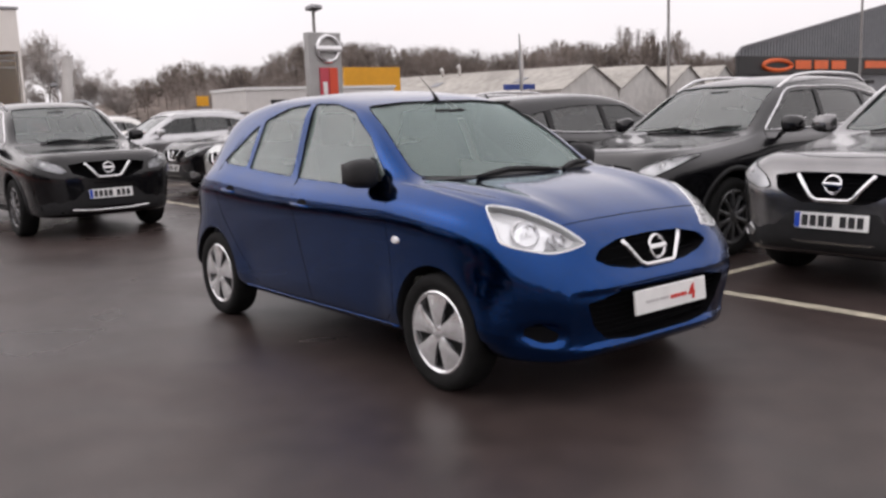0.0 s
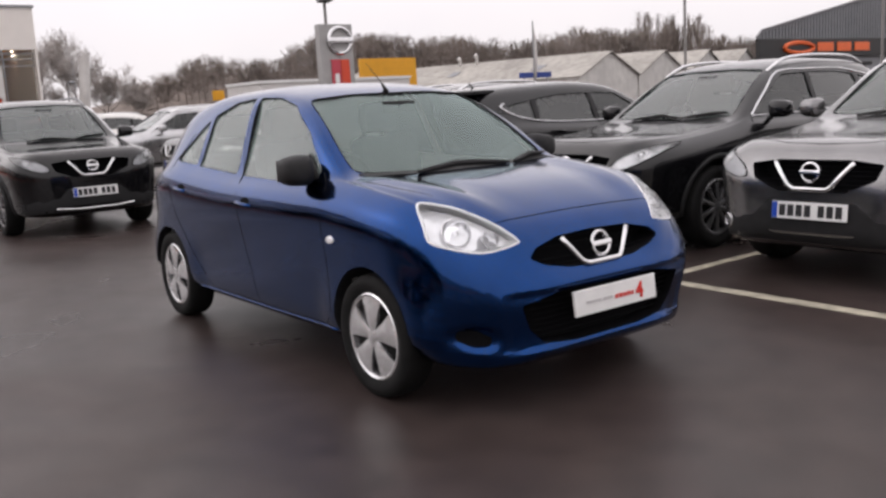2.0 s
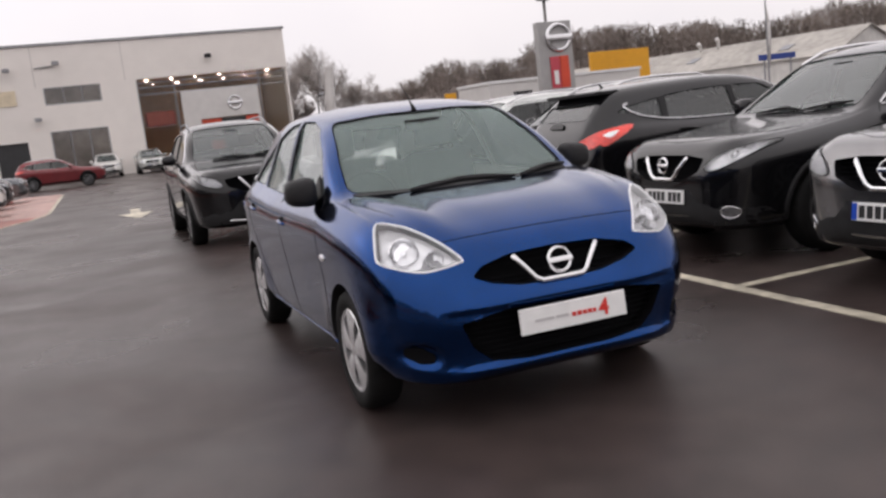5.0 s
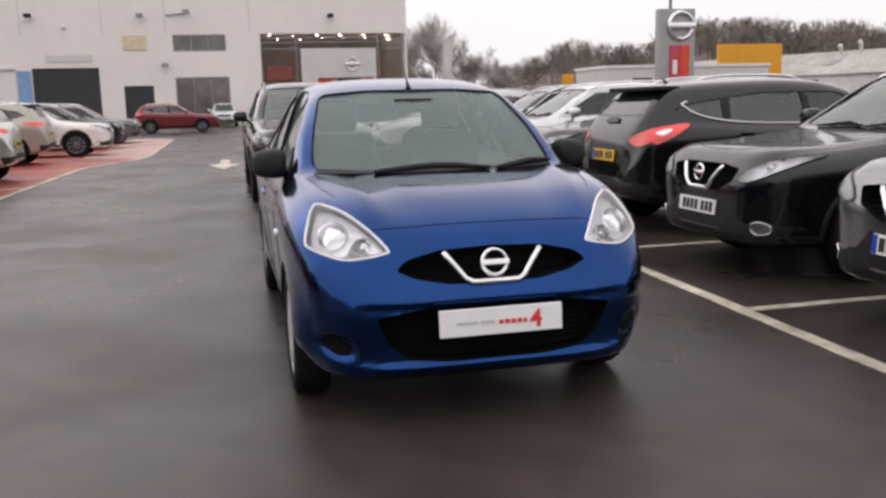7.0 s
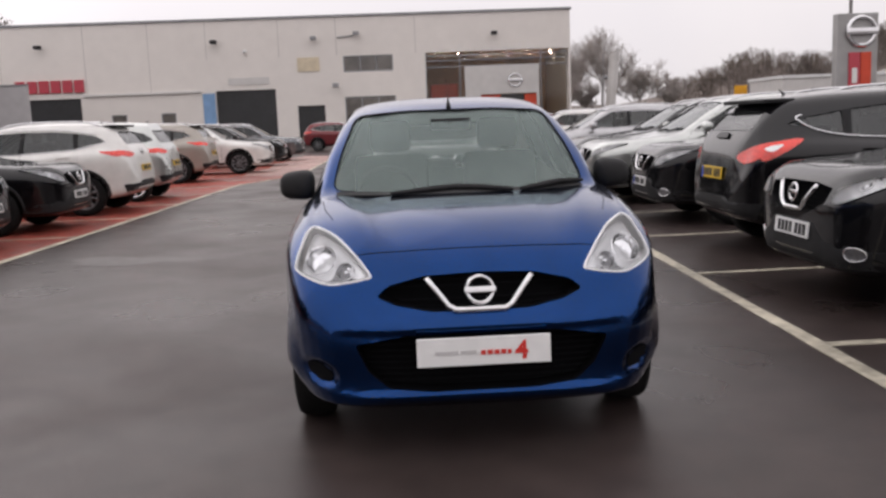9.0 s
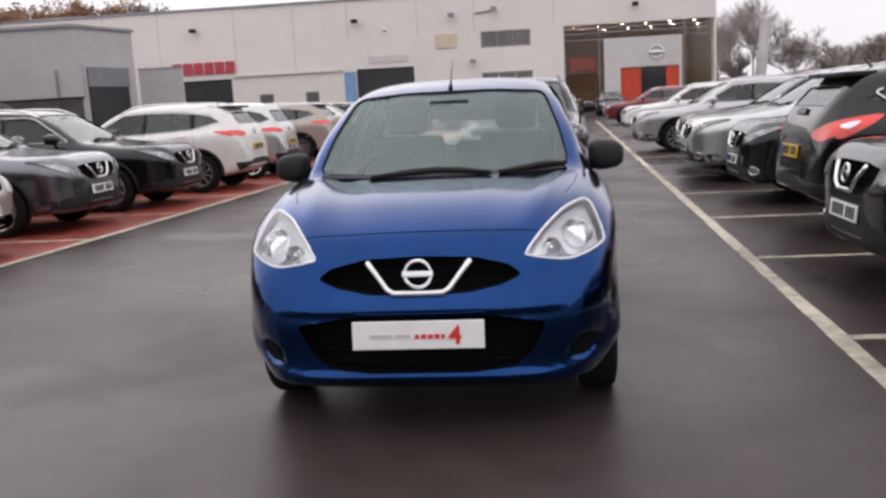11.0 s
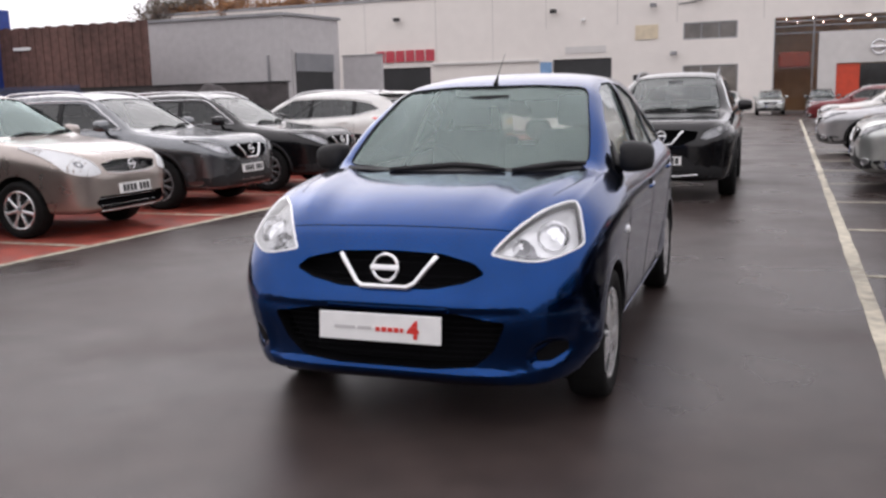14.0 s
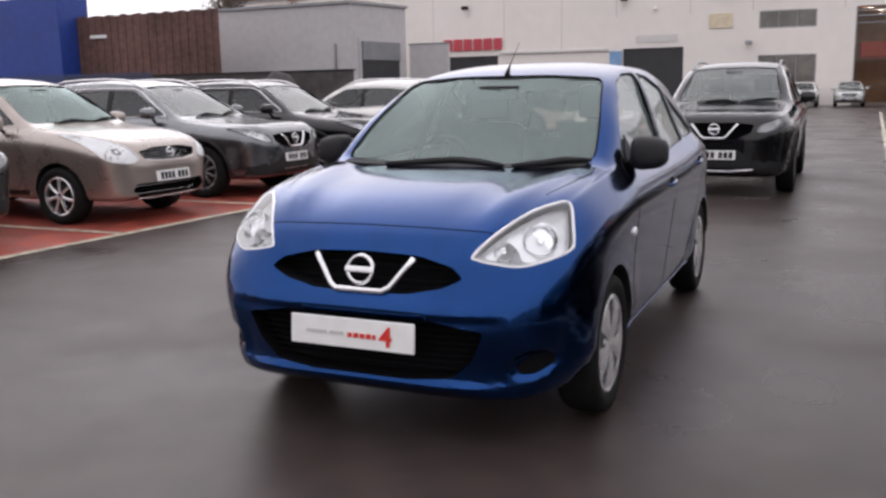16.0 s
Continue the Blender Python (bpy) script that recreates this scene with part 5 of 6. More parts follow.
def wall_with_openings(x0, x1, z1, holes, y, thick):
    """A wall along x with rectangular openings right through it."""
    bm = bmesh.new()
    xs = sorted({x0, x1, *(h[0] for h in holes), *(h[1] for h in holes)})
    for a, b in zip(xs, xs[1:]):
        col = sorted([(h[2], h[3]) for h in holes if h[0] <= a and h[1] >= b])
        z = 0.0
        for lo, hi in col:
            if lo > z:
                add_box(bm, (a, y, z), (b, y + thick, lo))
            z = max(z, hi)
        if z < z1:
            add_box(bm, (a, y, z), (b, y + thick, z1))
    bmesh.ops.remove_doubles(bm, verts=bm.verts, dist=1e-4)
    return bm


LAMPGLOW = bpy.data.materials.new("ceiling_spot_glow")
LAMPGLOW.use_nodes = True
LAMPGLOW.node_tree.nodes["Principled BSDF"].inputs["Emission Color"].default_value = (1, 0.93, 0.8, 1)
LAMPGLOW.node_tree.nodes["Principled BSDF"].inputs["Emission Strength"].default_value = 130
WARM = material("warm_showroom_wall", (0.56, 0.34, 0.21), 0.6, vary=0.25, grain=1.5)
SHOPGLASS = pane("shop_glass", (0.84, 0.83, 0.80), 0.02, 1.35)
GREYLIGHT = material("light_grey_panel", (0.62, 0.60, 0.58), 0.5, vary=0.06, grain=2)
BANNER = material("pale_blue_banner", (0.22, 0.38, 0.62), 0.6, vary=0.15, grain=2)
OCHRE = material("faded_ochre_sign", (0.70, 0.60, 0.44), 0.6, vary=0.12, grain=3)

HOLES = [(2.1, 12.75, 0.0, 6.45), (-13.35, -9.0, 0.0, 4.22), (-27.95, -23.1, 0.0, 4.05), (-3.95, -0.3, 5.25, 6.42), (-3.95, -0.2, 0.05, 3.45), (-7.45, -5.45, 0.0, 2.92), (-21.0, -19.9, 1.9, 2.75), (-17.4, -16.35, 1.9, 2.75)]
show = thing("showroom_building", "cream clad car showroom and workshop with dark shutters", "building")
wall = part("wall", wall_with_openings(-48, 12.9, 9.22, HOLES, FY, 0.35), RENDERW, show)
part("side_wall", box((12.9 - 0.3, FY + 0.352, 0), (12.9, FY + 24, 9.22)), RENDERW, show)
part("back_wall", box((-48, FY + 24, 0), (12.9, FY + 24.3, 9.22)), RENDERW, show)
part("roof", box((-48, FY + 0.352, 8.9), (12.58, FY + 24, 9.1)), STEEL, show)
part("coping", box((-48.1, FY - 0.10, 9.224), (13.02, FY + 0.5, 9.40), 0.02), STEEL, show, "grey metal coping")
SEAMPALE = material("cladding_seam", (0.58, 0.55, 0.52), 0.7, vary=0.1, grain=3)
# its grey-brown base paints the cream reflections into the window glass
WINDOWGREY = material("glass_with_painted_reflection", (0.15, 0.135, 0.12), 0.1, vary=0.4, grain=1.2, spec=0.8)
# joints between the cladding sheets
for x in (-43, -38, -33, -28.6, -22.6, -18, -13.86, -8.6, -4.4, 1.4):
    z0 = 6.5 if -14 < x < 2 else 4.3
    part("cladding_joint", box((x - 0.025, FY - 0.004, z0), (x + 0.025, FY + 0.002, 9.2)), SEAMPALE, show)
part("ledge", box((-22.9, FY - 0.16, 4.12), (-14.4, FY - 0.002, 4.28), 0.02), GREYLIGHT, show, "pale grey ledge")
for x0, x1, z1 in ((-13.35, -9.0, 4.22), (-27.95, -23.1, 4.05), (-7.45, -5.45, 2.92)):
    sh = part("roller_shutter", box((x0, FY + 0.20, 0), (x1, FY + 0.26, z1)), SHUTTER, show, "dark roller shutter")
    sb = bmesh.new()
    k = 0
    while 0.06 + 0.24 * k < z1 - 0.1:
        add_box(sb, (x0 + 0.03, FY + 0.165, 0.04 + 0.24 * k), (x1 - 0.03, FY + 0.197, 0.24 + 0.24 * k))
        k += 1
    part("shutter_slats", sb, SHUTTER, sh)
for x0, x1, z0, z1, n in ((-3.95, -0.3, 5.25, 6.42, 3), (-3.95, -0.2, 0.05, 3.45, 3), (-21.0, -19.9, 1.9, 2.75, 1), (-17.4, -16.35, 1.9, 2.75, 1)):
    sp = (x1 - x0 - 0.08) / n
    wf = wall_with_openings(x0, x1, z1 - z0, [(x0 + 0.08 + sp * k, x0 + sp * (k + 1), 0.08, z1 - z0 - 0.08) for k in range(n)], FY + 0.05, 0.10)
    bmesh.ops.translate(wf, vec=(0, 0, z0), verts=wf.verts)
    win = part("window", wf, STEEL, show, "grey framed window")
    for k in range(n):
        xa, xb = x0 + (x1 - x0) * k / n + 0.05, x0 + (x1 - x0) * (k + 1) / n - 0.05
        part("pane", box((xa, FY + 0.09, z0 + 0.09), (xb, FY + 0.11, z1 - 0.09)), WINDOWGREY, win)
# the glazed showroom
part("showroom_floor", box((2.1, FY + 0.36, -0.02), (12.55, FY + 9, 0.03)), GREYLIGHT, show)
part("showroom_back", box((2.1, FY + 9, 0), (12.55, FY + 9.2, 6.45)), WARM, show, "warm brown back wall")
part("showroom_ceiling", box((2.1, FY + 0.36, 6.45), (12.55, FY + 9, 6.6)), WARM, show)
part("showroom_side", box((1.9, FY + 0.36, 0), (2.1, FY + 9.2, 6.6)), WARM, show)
for i in range(6):
    for j in range(2):
        part("ceiling_spot", lathe([(0.001, 0), (0.045, 0), (0.045, 0.01)], 10, Matrix.Translation((2.9 + 1.75 * i + 0.8 * j, FY + 1.6 + 3.9 * j, 6.42))), LAMPGLOW, show)
part("red_canopy", box((2.45, FY + 0.6, 3.1), (4.5, FY + 2.6, 4.15), 0.15), REDPANEL, show, "orange red panel inside")
part("red_canopy", box((2.5, FY + 3.5, 0.1), (4.5, FY + 3.7, 3.3)), WARM, show)
portal = part("entrance_portal", wall_with_openings(4.95, 10.45, 5.35, [(6.1, 10.25, 0.0, 3.25)], FY - 0.45, 0.40), GREYLIGHT, show, "pale grey entrance portal")
part("red_door", box((6.1, FY - 0.30, 0), (7.55, FY - 0.10, 3.2)), REDPANEL, portal, "orange red door panel")
part("red_door", box((9.35, FY - 0.30, 0), (10.25, FY - 0.10, 3.2)), REDPANEL, portal, "orange red door panel")
part("entrance_glass", box((7.56, FY - 0.16, 0), (9.34, FY - 0.12, 3.2)), DARKGLASS, portal)
badge(show, (8.65, FY - 0.50, 4.22), 0.55, 0)
xs_ = (2.1, 4.6, 10.65, 12.7)
zs_ = (0.0, 5.34, 5.80, 6.15, 6.44)
mb = wall_with_openings(2.1, 12.7, 6.44, [(a + 0.08, b, c + 0.07, e) for a, b in zip(xs_, xs_[1:]) for c, e in zip(zs_, zs_[1:])], FY + 0.12, 0.10)
part("glazing_frame", mb, STEEL, show, "grey glazing frame")
part("shop_pane", box((2.2, FY + 0.17, 0.07), (12.64, FY + 0.19, 6.34)), SHOPGLASS, show)
# signs and fittings on the facade
for k in range(6):
    xa = -27.65 + 0.84 * k
    sg = box((xa, FY - 0.14, 4.48), (xa + 0.70, FY - 0.02, 5.38), 0.02)
    part("sign_block", sg, SIGNRED, show, "red sign block")
part("banner", box((-14.3, FY - 0.10, 0.6), (-13.42, FY - 0.05, 4.05)), BANNER, show, "pale blue banner")
part("faded_sign", box((-7.3, FY - 0.07, 5.4), (-5.7, FY - 0.005, 6.4)), OCHRE, show, "faded ochre sign")
part("faded_sign", box((-12.4, FY - 0.05, 4.6), (-9.4, FY - 0.005, 5.1)), GREYLIGHT, show, "faded grey sign")
for x, z in ((-25.65, 7.75), (-13.2, 7.72), (-6.0, 7.75), (7.2, 7.7), (-2.9, 8.0), (-4.55, 4.35), (-38, 7.7)):
    fb = box((x - 0.22, FY - 0.75, z - 0.16), (x + 0.22, FY - 0.30, z + 0.10), 0.04)
    add_box(fb, (x - 0.05, FY - 0.32, z - 0.04), (x + 0.05, FY - 0.003, z + 0.04))
    part("wall_light", fb, STEEL if -8 < x < -2 else PLASTIC, show, "wall light")
lb = lathe([(0.001, 0.1), (0.14, 0.06), (0.16, -0.08), (0.001, -0.12)], 12, Matrix.Translation((-11.05, FY - 0.16, 7.0)))
part("wall_light", lb, PLATEW, show, "white wall light")
part("conduit", tube([(-4.3, FY - 0.05, 7.75), (-3.1, FY - 0.05, 7.85)], 0.05, 6), STEEL, show)

gar = thing("workshop_annexe", "grey painted block workshop annexe with a shutter", "building")


def slab(corners, z0, z1):
    bm = bmesh.new()
    lo = [bm.verts.new((x, y, z0)) for x, y in corners]
    hi = [bm.verts.new((x, y, z1)) for x, y in corners]
    bm.faces.new(lo[::-1]), bm.faces.new(hi)
    n = len(lo)
    for k in range(n):
        bm.faces.new((lo[k], lo[(k + 1) % n], hi[(k + 1) % n], hi[k]))
    bmesh.ops.recalc_face_normals(bm, faces=bm.faces)
    return bm


part("wall", slab([(-48, 45.5), (-26.25, 45.5), (-25.1, 50.7), (-48, 50.7)], 0, 6.78), RENDERG, gar)
part("roof_edge", slab([(-48.1, 45.35), (-26.15, 45.35), (-24.95, 50.8), (-48.1, 50.8)], 6.784, 6.95), STEEL, gar, "grey metal roof edge")
e1, e2 = Vector((-26.25, 45.5, 0)), Vector((-25.1, 50.7, 0))
ed = (e2 - e1).normalized()
en = Vector((ed.y, -ed.x, 0))
mm = Matrix(((ed.x, en.x, 0, e1.x), (ed.y, en.y, 0, e1.y), (0, 0, 1, 0), (0, 0, 0, 1)))
part("shutter_surround", box((0.6, 0.004, 0), (4.7, 0.06, 4.75), 0, mm), RENDERG, gar)
sh = part("roller_shutter", box((0.85, 0.062, 0), (4.5, 0.09, 4.55), 0, mm), SHUTTER, gar, "dark roller shutter")
sb = bmesh.new()
for k in range(18):
    add_box(sb, (0.9, 0.092, 0.05 + 0.24 * k), (4.45, 0.118, 0.25 + 0.24 * k), 0, mm)
part("shutter_slats", sb, SHUTTER, sh)
part("shutter_box", box((0.85, 0.062, 3.4), (4.5, 0.20, 4.55), 0.02, mm), CLAD, sh)
part("downpipe", tube([(-27.4, 45.40, 0), (-27.4, 45.40, 4.4)], 0.07, 8), STEEL, gar)
link = thing("link_wall", "low grey painted wall between annexe and workshop", "wall")
part("wall", box((-25.0, 51.0, 0), (-22.2, 51.3, 4.45)), RENDERG, link)
part("coping", box((-25.05, 50.95, 4.453), (-22.15, 51.35, 4.53), 0.01), STEEL, link)

# yard on the far side: rusty sheet wall, blue curtain trailer, fence
rust = thing("rusty_sheet_wall", "tall rusty brown corrugated sheet wall", "wall")
rb = bmesh.new()
for k in range(36):
    add_box(rb, (-43.0 + 0.3 * k, 40.0 + (0.05 if k % 2 else 0), 0), (-42.7 + 0.3 * k, 40.25 + (0.05 if k % 2 else 0), 6.35 + 0.06 * math.sin(k * 1.7)))
part("sheets", rb, RUST, rust)
part("pale_board", box((-41.9, 39.9, 5.02), (-40.6, 39.98, 5.2)), PLATEW, rust)
trl = thing("curtain_trailer", "blue curtain sided trailer behind the fence", "trailer")
part("curtain", box((-56, 38.6, 1.3), (-43.1, 41.1, 7.6), 0.06), BLUETARP, trl)
part("chassis", box((-55.5, 38.9, 0.75), (-43.4, 40.8, 1.298)), PLASTIC, trl)
for x in (-46, -47.4, -48.8):
    for y in (38.9, 40.6):
        part("trailer_wheel", lathe([(0.001, -0.12), (0.45, -0.12), (0.5, 0), (0.45, 0.12), (0.001, 0.12)], 20, Matrix.Translation((x, y, 0.5)) @ Matrix.Rotation(radians(90), 4, "X")), RUBBER, trl)
fen = thing("palisade_fence", "blue grey steel palisade fence", "fence")
FENCE = material("blue_grey_fence_paint", (0.05, 0.065, 0.13), 0.5, vary=0.2, grain=8)
pal = part("pale", box((-54.0, 37.0, 0.1), (-53.93, 37.03, 2.75), 0.006), FENCE, fen)
for k in range(1, 130):
    o = pal.copy()
    scene.collection.objects.link(o)
    o.location = (0.15 * k, 0, 0)
for z in (0.5, 2.3):
    part("rail", box((-54.0, 37.035, z), (-34.4, 37.08, z + 0.06)), FENCE, fen)
bankw = thing("dark_boundary_wall", "low dark boundary wall behind the parked cars", "wall")
part("wall", slab([(-44, 38.9), (-22.6, 38.9), (-22.6, 39.2), (-44, 39.2)], 0, 2.55), DARKWALL, bankw)
part("coping", box((-44.1, 38.85, 2.553), (-22.5, 39.25, 2.64), 0.01), PLASTIC, bankw)
heap = thing("covered_heap", "dark tarpaulin heap against the boundary wall", "heap")
hb_ = bmesh.new()
bmesh.ops.create_icosphere(hb_, subdivisions=4, radius=1)
for v in hb_.verts:
    n3 = noise.fractal(v.co * 1.7, 1.0, 2.0, 4)
    v.co = Vector((v.co.x * 1.5, v.co.y * 0.7, max(0, v.co.z) * 2.6)) * (1 + 0.06 * n3)
bmesh.ops.translate(hb_, vec=(-26.6, 37.9, 0), verts=hb_.verts)
part("cover", hb_, DARKWALL, heap, "", True)

# ---------------- totem, hoardings, lamp posts ----------------
TOTEMGREY = material("pale_grey_sign_panel", (0.36, 0.355, 0.35), 0.45, 0.2, vary=0.1, grain=1.5)
tot = thing("totem_sign", "grey totem sign with round chrome badge and red panel", "sign")
part("panel", box((20.5, 37.4, 0), (22.45, 37.9, 5.62), 0.03), TOTEMGREY, tot)
badge(tot, (21.63, 37.34, 4.78), 0.78, 0)
part("red_panel", box((21.62, 37.33, 2.2), (22.12, 37.398, 3.82)), REDPANEL, tot, "orange red panel")
part("red_panel", box((21.05, 37.33, 2.2), (21.58, 37.398, 3.82)), SIGNRED, tot, "dark red panel")
part("white_mark", box((21.2, 37.31, 2.4), (21.45, 37.329, 3.1)), PLATEW, tot)
hoard = thing("yellow_hoarding", "plain yellow orange hoarding on two posts", "sign")
part("board", box((43.3, 70, 2.9), (49.9, 70.25, 5.85), 0.02), YELLOW, hoard)
for x in (44.2, 48.8):
    part("post", box((x, 70.05, 0), (x + 0.2, 70.2, 2.9)), STEEL, hoard)
small = thing("yellow_sign", "small yellow sign on a post", "sign")
part("board", box((26.6, 66.0, 2.5), (27.6, 66.1, 3.3), 0.01), YELLOW, small)
part("post", box((27.05, 66.02, 0), (27.15, 66.08, 2.5)), STEEL, small)
bsign = thing("blue_sign_board", "long blue sign board beyond the parked cars", "sign")
part("board", box((47.5, 52.0, 2.9), (51.0, 52.2, 3.35), 0.02), BLUETARP, bsign)
for x in (47.9, 50.5):
    part("post", box((x, 52.05, 0), (x + 0.12, 52.15, 2.9)), STEEL, bsign)


POLE = material("dull_grey_pole", (0.15, 0.14, 0.135), 0.5, 0.3, vary=0.2, grain=6)


def lamp_post(x, y, h, heads, aim=0):
    ob = thing("street_lamp", "grey steel lamp post with floodlight head", "street lamp")
    part("pole", tube([(0, 0, 0), (0, 0, 0.9), (0, 0, 1.0), (0, 0, h)], [0.12, 0.12, 0.10, 0.085], 10), POLE, ob, "", True)
    part("base_plate", box((-0.2, -0.2, 0), (0.2, 0.2, 0.03), 0.005), STEEL, ob)
    for s in heads:
        arm = part("arm", tube([(0, 0, h - 0.1), (s * 0.45, 0, h + 0.05)], 0.04, 6), STEEL, ob)
        part("lamp_head", box((s * 0.35 - 0.25, -0.3, -0.05), (s * 0.35 + 0.35, 0.25, 0.17), 0.05, Matrix.Translation((0, 0, h)) @ Matrix.Rotation(radians(-14), 4, "X")), STEEL, arm)
    ob.matrix_basis = pose(x, y, 0, 0, 0, aim)
    return ob


lamp_post(22.55, 40.2, 7.15, (-0.4, 0.4), 20)
lamp_post(46.5, 34.7, 8.55, (1,), -20)
lamp_post(62.0, 29.4, 10.5, (1,), -20)
lamp_post(20.2, 84.0, 5.0, (1,), 0)
fl = thing("flag_pole", "pale flag pole with a furled flag", "flag")
part("pole", tube([(33, 34.9, 0), (33, 34.9, 5.6)], [0.06, 0.04], 8), STEEL, fl)
part("furled_flag", tube([(33.05, 34.9, 2.0), (33.12, 34.9, 3.4), (33.1, 34.9, 4.6), (33.02, 34.9, 5.4)], [0.05, 0.12, 0.10, 0.03], 8), GREYLIGHT, fl, "", True)
fl2 = thing("feather_flag", "white feather flag beside the showroom", "flag")
part("pole", tube([(17.2, 70.5, 0), (17.2, 70.5, 6.4)], [0.05, 0.03], 8), STEEL, fl2)
fb = bmesh.new()
prev = None
for k in range(13):
    z = 1.4 + 5.0 * k / 12
    x0 = 17.24 + 0.04 * k
    row = [fb.verts.new((x0 + a, 70.5 + b + 0.05 * math.sin(k * 0.8 + a), z + 0.5 * a)) for a, b in ((0, 0), (0.9, 0), (0.9, 0.02), (0, 0.02))]
    if prev:
        for i in range(4):
            fb.faces.new((prev[i], prev[(i + 1) % 4], row[(i + 1) % 4], row[i]))
    prev = row
part("cloth", fb, GREYLIGHT, fl2, "", True)

# ---------------- industrial estate beyond ----------------
g0, rd = Vector((84.0, 76.0, 0)), Vector((-0.243, 0.97, 0))
pd = Vector((0.97, 0.243, 0))
for k in range(4):
    shed = thing("industrial_shed", "grey industrial shed with weathered pitched roof", "building", "row of sheds")
    c = g0 + pd * (1.0 + 16.0 * k)
    hw, ez, rz, ln = 7.8, 3.55, 6.45 + 0.25 * k, 52
    bm = bmesh.new()
    gab = [(-hw, 0), (hw, 0), (hw, ez), (0, rz), (-hw, ez)]
    f0 = [bm.verts.new(c + pd * a + Vector((0, 0, b))) for a, b in gab]
    f1 = [bm.verts.new(c + rd * ln + pd * a + Vector((0, 0, b))) for a, b in gab]
    bm.faces.new(f0), bm.faces.new(f1[::-1])
    for i in range(5):
        bm.faces.new((f0[i], f1[i], f1[(i + 1) % 5], f0[(i + 1) % 5]))
    bmesh.ops.recalc_face_normals(bm, faces=bm.faces)
    part("wall", bm, SHEDWALL, shed)
    for s in (-1, 1):
        rb = bmesh.new()
        up = Vector((0, 0, 0.12))
        q = [c - rd * 0.4 + pd * s * (hw + 0.3) + Vector((0, 0, ez - 0.15)), c + rd * ln + pd * s * (hw + 0.3) + Vector((0, 0, ez - 0.15)), c + rd * ln + Vector((0, 0, rz + 0.03)), c - rd * 0.4 + Vector((0, 0, rz + 0.03))]
        lo, hi = [rb.verts.new(p) for p in q], [rb.verts.new(p + up) for p in q]
        rb.faces.new(lo), rb.faces.new(hi[::-1])
        for i in range(4):
            rb.faces.new((lo[i], hi[i], hi[(i + 1) % 4], lo[(i + 1) % 4]))
        bmesh.ops.recalc_face_normals(rb, faces=rb.faces)
        rf = part("roof", rb, ROOFING, shed, "weathered pale cement roof")
        for j in range(3):
            p0 = c + rd * (8 + 14 * j) + pd * s * hw * 0.55 + Vector((0, 0, ez + (rz - ez) * 0.45 + 0.16))
            part("rooflight", box((-0.9, -0.7, 0), (0.9, 0.7, 0.05), 0, Matrix.Translation(p0) @ Matrix(((pd.x, rd.x, 0, 0), (pd.y, rd.y, 0, 0), (0, 0, 1, 0), (0, 0, 0, 1))) @ Matrix.Rotation(math.atan2(rz - ez, hw) * s, 4, "Y")), CLAD, rf)
for j, (u, h) in enumerate(((23.5, 0.9), (20.5, 1.2))):
    p0 = g0 + pd * 1.0 + rd * u - pd * 0.8 + Vector((0, 0, 5.9))
    vt = thing("roof_vent", "pale bent roof vent pipe on the industrial sheds", "vent")
    part("pipe", tube([p0 + Vector(q) for q in ((0, 0, 0), (0, 0, h), (-0.12, -0.1, h + 0.35), (-0.5, -0.4, h + 0.5), (-0.9, -0.7, h + 0.3))], 0.22, 10), GREYLIGHT, vt, "", True)
low = thing("white_low_building", "low white flat roofed building beyond the cars", "building")
part("wall", box((27.0, 58, 0), (40.5, 64, 3.45)), GREYLIGHT, low)
part("roof_edge", box((26.9, 57.9, 3.453), (40.6, 64.1, 3.65)), PLATEW, low)
for x in (29, 32.5, 36):
    part("window", box((x, 57.93, 1.6), (x + 1.6, 57.995, 2.7)), DARKGLASS, low)

tyre_shop = thing("clad_warehouse", "grey corrugated warehouse with black fascia and orange shapes", "building")
bm = bmesh.new()
prof = [(92.6, 0), (132, 0), (132, 14.4), (93.6, 7.45), (92.6, 6.7)]
f0, f1 = [bm.verts.new((x, 60, z)) for x, z in prof], [bm.verts.new((x + 56, 95, z)) for x, z in prof]
bm.faces.new(f0), bm.faces.new(f1[::-1])
for i in range(5):
    bm.faces.new((f0[i], f1[i], f1[(i + 1) % 5], f0[(i + 1) % 5]))
bmesh.ops.recalc_face_normals(bm, faces=bm.faces)
part("wall", bm, CLAD, tyre_shop)
rb = bmesh.new()
x = 93.8
while x < 131.5:
    add_box(rb, (x, 59.86, 6.6), (x + 0.28, 59.995, 7.3 + (x - 93.6) * 0.181))
    x += 0.7
part("cladding_ribs", rb, CLAD, tyre_shop, "ribbed cladding")
part("roof_edge", tube([(92.4, 59.8, 6.75), (93.5, 59.8, 7.6), (132.2, 59.8, 14.6)], 0.16, 6), STEEL, tyre_shop)
part("fascia", box((92.3, 59.3, 4.3), (132, 59.85, 6.55), 0.03), INK, tyre_shop, "black fascia board")
ORANGE = material("orange_sign_face", (0.78, 0.13, 0.02), 0.4, vary=0.08, grain=1)
part("orange_ring", tube([(100.6 + 3.2 * math.cos(a), 59.22, 5.45 + 0.62 * math.sin(a)) for a in (2 * math.pi * k / 32 for k in range(32))], 0.26, 6, True), ORANGE, tyre_shop, "orange oval shape")
for xa, xb in ((104.8, 108.6), (109.4, 112.9), (113.8, 117.6)):
    part("orange_block", box((xa, 59.2, 4.95), (xb, 59.29, 6.1), 0.05), ORANGE, tyre_shop, "orange sign block")
part("orange_block", box((123, 59.2, 5.1), (131, 59.29, 6.1)), ORANGE, tyre_shop, "orange sign block")

